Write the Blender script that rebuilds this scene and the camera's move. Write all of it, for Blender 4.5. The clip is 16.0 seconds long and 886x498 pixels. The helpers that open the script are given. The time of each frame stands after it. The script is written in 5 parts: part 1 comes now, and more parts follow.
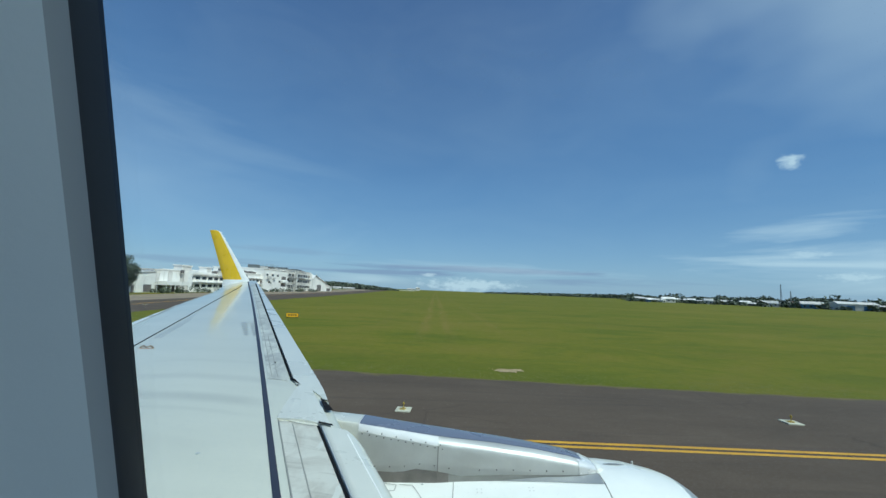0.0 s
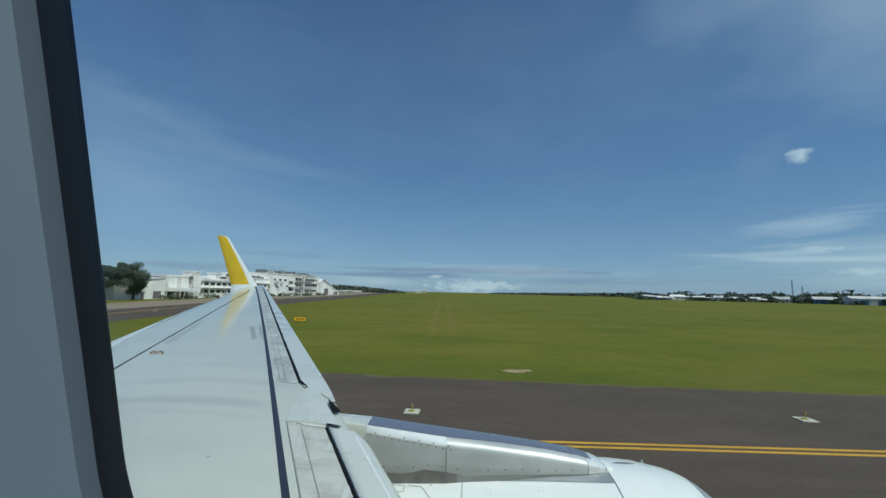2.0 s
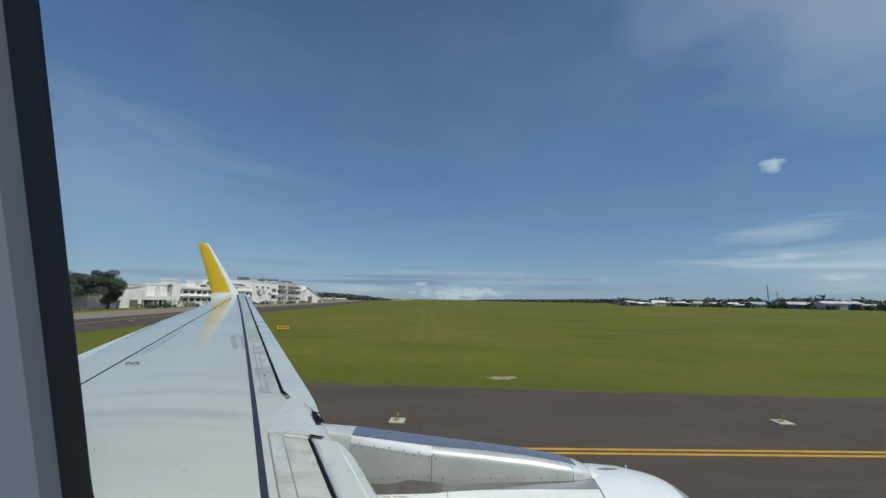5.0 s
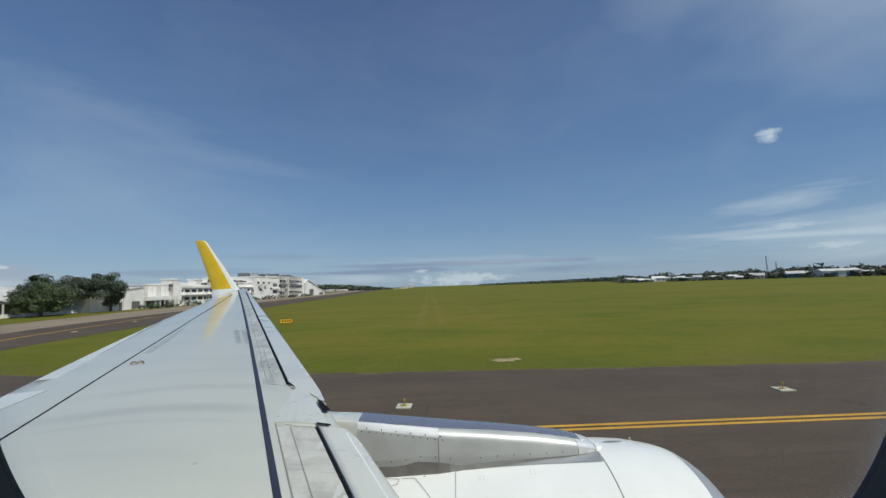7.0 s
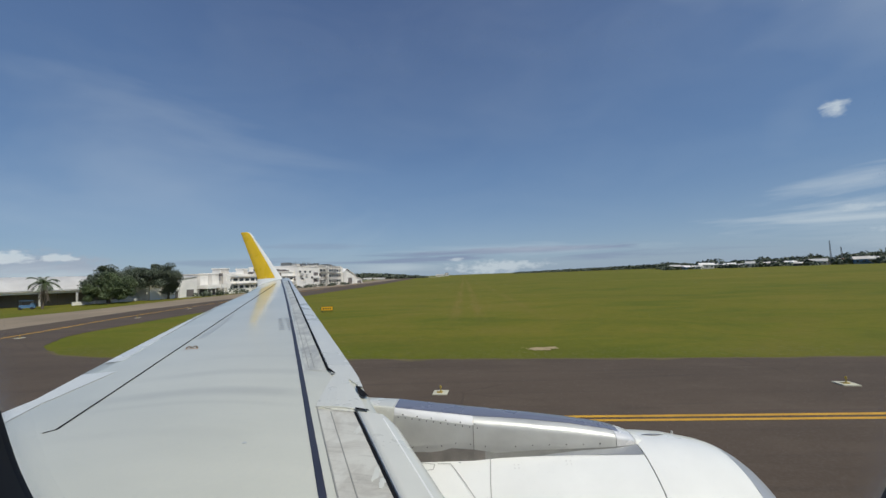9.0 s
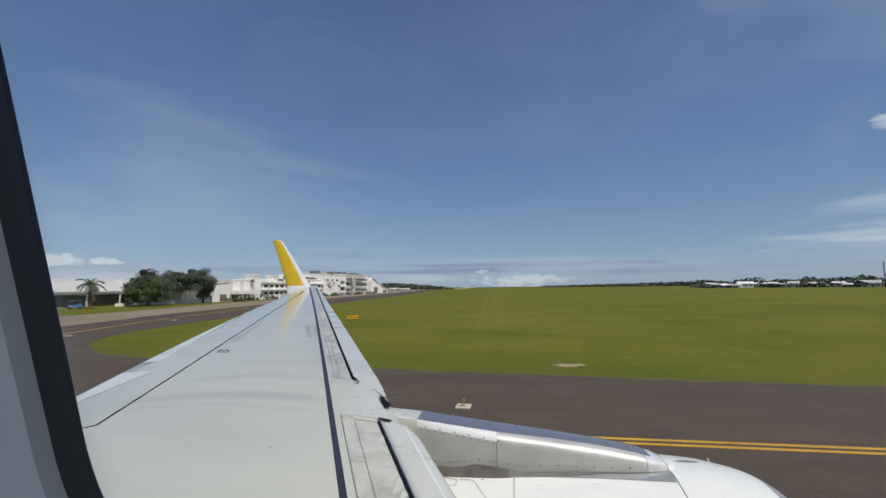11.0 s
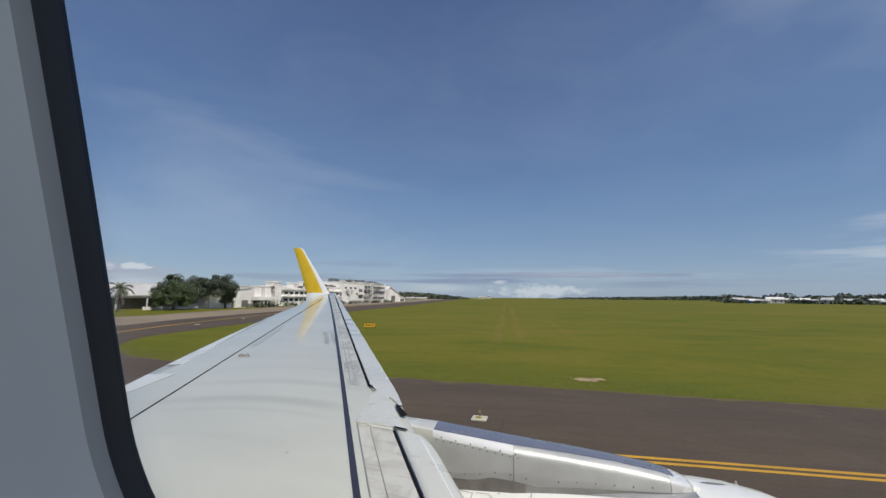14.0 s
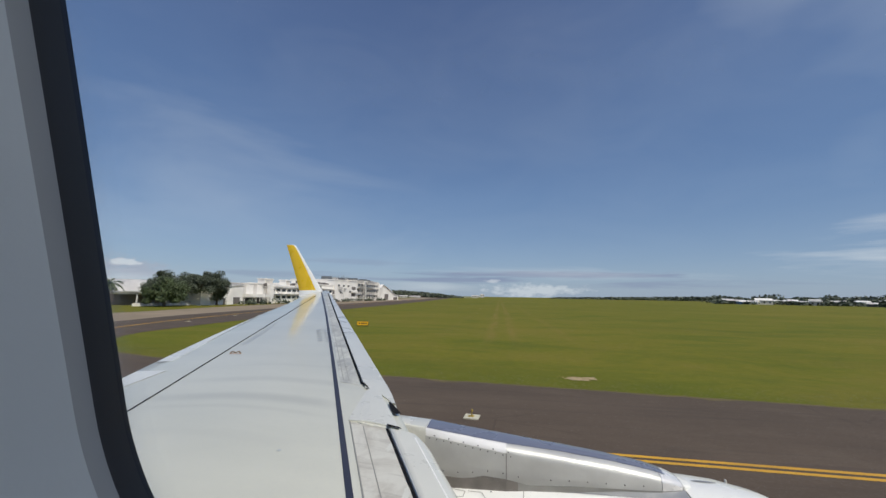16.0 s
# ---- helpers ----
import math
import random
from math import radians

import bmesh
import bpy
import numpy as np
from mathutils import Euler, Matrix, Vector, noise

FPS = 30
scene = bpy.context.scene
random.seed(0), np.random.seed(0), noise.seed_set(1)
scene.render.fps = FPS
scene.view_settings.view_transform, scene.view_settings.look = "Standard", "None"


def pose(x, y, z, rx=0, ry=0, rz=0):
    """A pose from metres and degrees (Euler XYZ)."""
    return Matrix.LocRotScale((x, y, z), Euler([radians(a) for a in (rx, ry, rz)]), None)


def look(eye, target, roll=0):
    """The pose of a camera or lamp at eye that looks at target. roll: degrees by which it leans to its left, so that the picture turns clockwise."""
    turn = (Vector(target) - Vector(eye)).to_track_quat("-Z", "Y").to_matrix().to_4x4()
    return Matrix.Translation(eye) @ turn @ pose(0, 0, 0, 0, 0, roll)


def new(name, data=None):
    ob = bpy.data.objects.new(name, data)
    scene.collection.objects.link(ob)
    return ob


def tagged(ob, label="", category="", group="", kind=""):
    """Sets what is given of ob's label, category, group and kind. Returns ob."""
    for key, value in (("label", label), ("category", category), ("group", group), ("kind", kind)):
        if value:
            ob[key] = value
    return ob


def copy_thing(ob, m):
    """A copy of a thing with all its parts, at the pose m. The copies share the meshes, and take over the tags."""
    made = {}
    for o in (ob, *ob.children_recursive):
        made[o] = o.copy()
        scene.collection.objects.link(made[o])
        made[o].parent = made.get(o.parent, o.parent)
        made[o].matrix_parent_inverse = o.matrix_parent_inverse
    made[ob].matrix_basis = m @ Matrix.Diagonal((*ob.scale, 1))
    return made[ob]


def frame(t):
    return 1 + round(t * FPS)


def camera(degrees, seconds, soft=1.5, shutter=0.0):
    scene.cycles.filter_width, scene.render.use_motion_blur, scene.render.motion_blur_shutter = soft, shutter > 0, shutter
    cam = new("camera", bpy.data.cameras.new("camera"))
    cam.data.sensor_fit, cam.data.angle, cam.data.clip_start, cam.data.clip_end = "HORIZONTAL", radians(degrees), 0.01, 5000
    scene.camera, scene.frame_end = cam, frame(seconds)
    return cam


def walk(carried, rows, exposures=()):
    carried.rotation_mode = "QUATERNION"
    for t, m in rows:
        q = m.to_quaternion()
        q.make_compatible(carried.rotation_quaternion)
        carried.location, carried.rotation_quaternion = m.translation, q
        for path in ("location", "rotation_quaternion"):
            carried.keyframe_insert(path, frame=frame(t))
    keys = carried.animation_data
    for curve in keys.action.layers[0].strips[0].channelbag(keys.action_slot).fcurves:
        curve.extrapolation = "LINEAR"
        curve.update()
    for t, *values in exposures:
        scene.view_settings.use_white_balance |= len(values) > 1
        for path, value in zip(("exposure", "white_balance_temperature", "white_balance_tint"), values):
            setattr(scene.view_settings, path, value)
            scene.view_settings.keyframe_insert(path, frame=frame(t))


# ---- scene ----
cam = camera(96.98, 16.0, soft=1.45)
walk(cam, [
    (0, pose(-0.0413, 0.031, 4.412, 96.04, -2.21, -0.45)),
    (0.5, pose(-0.0329, 0.030, 4.404, 95.61, -1.91, 0.09)),
    (1, pose(-0.0332, 0.035, 4.400, 95.60, -1.95, 0.91)),
    (1.5, pose(-0.0287, 0.029, 4.399, 96.06, -1.78, 0.84)),
    (2, pose(-0.0260, 0.026, 4.402, 96.24, -1.22, 0.53)),
    (2.5, pose(-0.0215, 0.021, 4.405, 96.68, -1.13, -0.23)),
    (3, pose(-0.0265, 0.022, 4.406, 97.14, -1.24, -1.61)),
    (3.5, pose(-0.0254, 0.023, 4.402, 97.14, -1.29, -1.41)),
    (4, pose(-0.0272, 0.027, 4.401, 97.17, -1.03, -1.56)),
    (6.3, pose(-0.0178, 0.020, 4.411, 97.41, -0.51, -1.21)),
    (6.5, pose(-0.0174, 0.028, 4.401, 96.60, 0.08, -1.34)),
    (7, pose(-0.003, 0.036, 4.384, 95.33, 1.87, -1.41)),
    (7.5, pose(0.010, 0.036, 4.383, 94.50, 2.17, -0.29)),
    (8, pose(0.006, 0.035, 4.402, 93.43, 1.73, -0.03)),
    (8.5, pose(0.012, 0.035, 4.395, 94.22, 1.52, 1.95)),
    (8.7, pose(0.018, 0.034, 4.399, 93.74, 1.87, 2.93)),
    (10.8, pose(0.005, 0.042, 4.391, 95.32, 1.89, 5.80)),
    (11, pose(0.0058, 0.035, 4.399, 95.56, 0.59, 7.36)),
    (11.5, pose(0.0079, 0.033, 4.396, 96.18, -0.04, 9.00)),
    (12, pose(0.0051, 0.033, 4.394, 95.90, -0.92, 9.19)),
    (12.5, pose(-0.0002, 0.032, 4.397, 96.45, -1.41, 9.76)),
    (13, pose(0.0030, 0.034, 4.396, 96.18, -0.76, 9.82)),
    (13.5, pose(-0.0023, 0.036, 4.398, 96.20, -1.63, 10.59)),
    (14, pose(0.0016, 0.033, 4.392, 96.97, -0.47, 9.86)),
    (14.5, pose(-0.0075, 0.042, 4.393, 96.48, -1.06, 10.01)),
    (15, pose(-0.0113, 0.045, 4.391, 96.42, -1.02, 9.83)),
    (15.5, pose(-0.0100, 0.041, 4.395, 96.26, -1.20, 9.13)),
    (16, pose(-0.0105, 0.042, 4.387, 96.79, -0.93, 8.89)),
], exposures=[(0, 0.07, 5520, -9), (1, -0.07, 5620, -8.5), (2, -0.18, 5720, -7), (4, -0.2, 5900, -2), (6.5, -0.08, 6180, 3.5), (8, -0.08, 6340, 6), (11, -0.08, 6440, 9), (13, -0.04, 6500, 10), (16, -0.02, 6500, 10)])

# ---- world, sun ----
SUN_EL, SUN_AZ = 52.0, 128.0      # degrees; azimuth clockwise from +Y seen from above


def sun_vector(el, az):
    e, a = radians(el), radians(az)
    return Vector((math.sin(a) * math.cos(e), math.cos(a) * math.cos(e), math.sin(e)))


world = bpy.data.worlds.new("sky")
scene.world = world
world.use_nodes = True


class Nodes:
    """Short hand for building node trees."""

    def __init__(self, tree):
        self.tree = tree
        tree.nodes.clear()

    def add(self, kind):
        return self.tree.nodes.new(kind)

    def put(self, socket, value):
        if isinstance(value, bpy.types.NodeSocket):
            self.tree.links.new(value, socket)
        elif isinstance(value, (tuple, list)) and len(value) == 3 and socket.type == "RGBA":
            socket.default_value = (*value, 1)
        else:
            socket.default_value = value

    def math(self, op, a, b=0.0, c=0.0, clamp=False):
        node = self.add("ShaderNodeMath")
        node.operation, node.use_clamp = op, clamp
        for socket, value in zip(node.inputs, (a, b, c)):
            self.put(socket, value)
        return node.outputs[0]

    def mix(self, fac, a, b, blend="MIX"):
        node = self.add("ShaderNodeMix")
        node.data_type, node.blend_type = "RGBA", blend
        self.put(node.inputs[0], fac)
        self.put(node.inputs[6], a)
        self.put(node.inputs[7], b)
        return node.outputs[2]

    def ramp(self, value, a, b, lo=0.0, hi=1.0):
        node = self.add("ShaderNodeMapRange")
        node.clamp = True
        for socket, v in zip(node.inputs, (value, a, b, lo, hi)):
            self.put(socket, v)
        return node.outputs[0]

    def noise(self, vector, scale, detail=4.0, rough=0.55, distortion=0.0):
        node = self.add("ShaderNodeTexNoise")
        if vector is not None:
            self.put(node.inputs["Vector"], vector)
        for key, v in (("Scale", scale), ("Detail", detail), ("Roughness", rough), ("Distortion", distortion)):
            node.inputs[key].default_value = v
        return node.outputs[0]

    def scaled(self, vector, s, loc=(0, 0, 0)):
        node = self.add("ShaderNodeMapping")
        self.put(node.inputs[0], vector)
        node.inputs["Scale"].default_value = s
        node.inputs["Location"].default_value = loc
        return node.outputs[0]


w = Nodes(world.node_tree)
sky = w.add("ShaderNodeTexSky")
sky.sky_type, sky.sun_disc = "NISHITA", False
sky.sun_elevation, sky.sun_rotation = radians(SUN_EL), radians(SUN_AZ)
sky.altitude, sky.air_density, sky.dust_density, sky.ozone_density = 0.0, 1.0, 0.5, 2.0
gen = w.add("ShaderNodeTexCoord").outputs["Generated"]
sep = w.add("ShaderNodeSeparateXYZ")
w.put(sep.inputs[0], gen)
sx, sy, sz = sep.outputs
azim = w.math("MULTIPLY", w.math("ARCTAN2", sx, sy), 57.2958)
elev = w.math("MULTIPLY", w.math("ARCSINE", sz), 57.2958)
flat = w.add("ShaderNodeCombineXYZ")
w.put(flat.inputs[0], azim)
w.put(flat.inputs[1], elev)
angles = flat.outputs[0]
puffy = w.noise(w.scaled(angles, (0.42, 0.8, 1)), 1.0, 7.0, 0.62, 0.2)
streaky = w.noise(w.scaled(angles, (0.05, 0.42, 1), (3.1, 0.7, 0)), 1.0, 7.0, 0.6, 0.5)
heaped = w.noise(w.scaled(angles, (0.55, 1.15, 1), (5.3, 2.2, 0)), 1.0, 8.0, 0.66, 0.15)
thin = w.noise(w.scaled(angles, (0.07, 1.3, 1), (8.1, 3.7, 0)), 1.0, 6.0, 0.6, 0.6)


def cloud(az, el, half_az, half_el, grain, lo, hi):
    """A soft ellipse of the sky, broken up by a noise."""
    a = w.math("DIVIDE", w.math("SUBTRACT", azim, az), half_az)
    e = w.math("DIVIDE", w.math("SUBTRACT", elev, el), half_el)
    d = w.math("SQRT", w.math("ADD", w.math("MULTIPLY", a, a), w.math("MULTIPLY", e, e)))
    inside = w.math("SUBTRACT", 1.0, d)
    return w.ramp(w.math("ADD", w.math("MULTIPLY", inside, 0.42), grain), lo, hi)


clouds = [
    (cloud(4.0, 0.9, 9.0, 1.3, heaped, 0.58, 0.80), 0.55),
    (cloud(-1.6, 2.2, 1.3, 0.35, heaped, 0.50, 0.70), 0.5),
    (cloud(-10.0, 1.2, 9.0, 0.9, streaky, 0.52, 0.90), 0.3),
    (cloud(-49.0, 1.3, 10.0, 1.6, streaky, 0.50, 0.95), 0.42),
    (cloud(-51.5, 3.3, 2.2, 0.8, heaped, 0.56, 0.70), 0.66),
    (cloud(-48.1, 3.25, 1.8, 0.55, heaped, 0.57, 0.70), 0.64),
    (cloud(-38.0, 12.0, 24.0, 11.0, w.noise(w.scaled(angles, (0.03, 0.09, 1), (6.0, 1.0, 0)), 1.0, 4.0, 0.6, 0.6), 0.50, 0.95), 0.16),
    (cloud(-56.0, 3.4, 4.5, 1.6, heaped, 0.56, 0.72), 0.6),
    (cloud(41.5, 5.0, 7.0, 1.9, streaky, 0.58, 1.05), 0.45),
    (cloud(44.0, 8.0, 9.0, 2.0, streaky, 0.58, 0.95), 0.52),
    (cloud(49.0, 4.4, 15.0, 3.0, streaky, 0.48, 0.95), 0.52),
    (cloud(43.6, 5.3, 1.7, 0.65, heaped, 0.55, 0.80), 0.32),
    (cloud(46.6, 2.9, 2.4, 0.6, heaped, 0.55, 0.74), 0.4),
    (cloud(42.5, 15.5, 1.5, 1.1, puffy, 0.60, 0.85), 0.65),
    (cloud(10.0, 3.2, 34.0, 1.6, streaky, 0.66, 1.1), 0.3),
    (cloud(58.0, 32.0, 24.0, 14.0, w.noise(w.scaled(angles, (0.03, 0.06, 1)), 1.0, 3.0), 0.34, 1.0), 0.52),
    (cloud(0.0, 22.0, 75.0, 22.0, w.noise(w.scaled(angles, (0.05, 0.13, 1), (1.7, 4.2, 0)), 1.0, 6.0, 0.62, 0.8), 0.56, 1.15), 0.055),
    (cloud(10.0, 34.0, 60.0, 16.0, w.noise(w.scaled(angles, (0.025, 0.07, 1)), 1.0, 4.0), 0.5, 1.2), 0.05),
]
# humid tropical air: the clear sky seen through a thin veil, paler towards the horizon
veil = w.mix(w.ramp(elev, 45.0, 14.0), (0.95, 1.55, 3.6), (1.5, 2.7, 5.3))
veil = w.mix(w.math("POWER", w.ramp(elev, 18.0, 0.0), 1.5), veil, (3.35, 4.75, 7.0))
deep = cloud(-8.0, 48.0, 44.0, 34.0, 0.5, 0.5, 0.95)
veil = w.mix(w.math("MULTIPLY", deep, 0.6), veil, (0.55, 1.05, 2.8))
colour = w.mix(0.66, sky.outputs[0], veil)
# thin grey layers low over the horizon, then the white clouds
for az, el, half_az, half_el, amount in ((4.0, 3.1, 21.0, 0.7, 0.8), (-4.0, 2.3, 15.0, 0.6, 0.7), (-22.0, 4.6, 9.0, 0.6, 0.3), (-30.0, 2.6, 12.0, 0.7, 0.4), (20.0, 1.9, 16.0, 0.6, 0.5)):
    colour = w.mix(w.math("MULTIPLY", cloud(az, el, half_az, half_el, thin, 0.54, 0.80), amount), colour, (2.75, 3.3, 4.9))
for az, el, half_az, half_el in ((-50.5, 2.7, 5.5, 1.5), (-47.0, 2.4, 4.5, 1.2)):
    colour = w.mix(w.math("MULTIPLY", cloud(az, el, half_az, half_el, heaped, 0.48, 0.80), 0.75), colour, (4.5, 5.0, 6.1))
for mask, amount in clouds:
    colour = w.mix(w.math("MULTIPLY", mask, amount), colour, (8.3, 8.8, 9.2))
back = w.add("ShaderNodeBackground")
w.put(back.inputs[0], colour)
back.inputs[1].default_value = 0.085
w.put(w.add("ShaderNodeOutputWorld").inputs[0], back.outputs[0])

sun = new("sun", bpy.data.lights.new("sun", "SUN"))
sun.data.energy, sun.data.angle, sun.data.color = 3.3, radians(0.6), (1.0, 0.935, 0.83)
sun.matrix_world = look(sun_vector(SUN_EL, SUN_AZ) * 60, (0, 0, 0))

# added lamp that lights the lining, for daylight from the unseen opposite windows
side_light = new("cabin_fill", bpy.data.lights.new("cabin_fill", "AREA"))
side_light.data.shape, side_light.data.size, side_light.data.size_y, side_light.data.energy = "RECTANGLE", 3.4, 0.36, 24.0
side_light.data.color = (0.86, 0.93, 1.0)
side_light.matrix_world = look((0, -3.47, 4.46), (0, 0, 4.2))

# ---- materials ----


def material(name, base, rough=0.6, metal=0.0, spread=0.15, scale=2.0, fine_scale=40.0, bump=0.0, bump_scale=60.0,
             coat=0.0, island=0.0, tint=None, specular=0.5, stretch=(1, 1, 1), rough_spread=0.1):
    m = bpy.data.materials.new(name)
    m.use_nodes = True
    n = Nodes(m.node_tree)
    b = n.add("ShaderNodeBsdfPrincipled")
    at = n.scaled(n.add("ShaderNodeTexCoord").outputs["Object"], stretch)
    big, small = n.noise(at, scale, 5.0, 0.6), n.noise(at, fine_scale, 3.0, 0.6)
    dark = tuple(c * (1 - spread) for c in base)
    light = tuple(min(1, c * (1 + spread)) for c in base)
    c = n.mix(n.ramp(big, 0.3, 0.7), dark, tint if tint else light)
    c = n.mix(n.ramp(small, 0.3, 0.7, 0.0, 0.5 * min(1, spread * 2)), c, dark)
    if island:
        g = n.add("ShaderNodeNewGeometry")
        c = n.mix(n.math("MULTIPLY", g.outputs["Random Per Island"], island), c, tuple(x * 0.35 for x in base))
    n.put(b.inputs["Base Color"], c)
    n.put(b.inputs["Roughness"], n.ramp(big, 0.25, 0.75, max(0.02, rough - rough_spread), min(1, rough + rough_spread)))
    b.inputs["Metallic"].default_value = metal
    b.inputs["Specular IOR Level"].default_value = specular
    b.inputs["Coat Weight"].default_value = coat
    b.inputs["Coat Roughness"].default_value = 0.08
    if bump:
        k = n.add("ShaderNodeBump")
        k.inputs["Strength"].default_value = bump
        k.inputs["Distance"].default_value = 0.02
        n.put(k.inputs["Height"], n.noise(at, bump_scale, 4.0, 0.6))
        n.put(b.inputs["Normal"], k.outputs[0])
    n.put(n.add("ShaderNodeOutputMaterial").inputs[0], b.outputs[0])
    return m


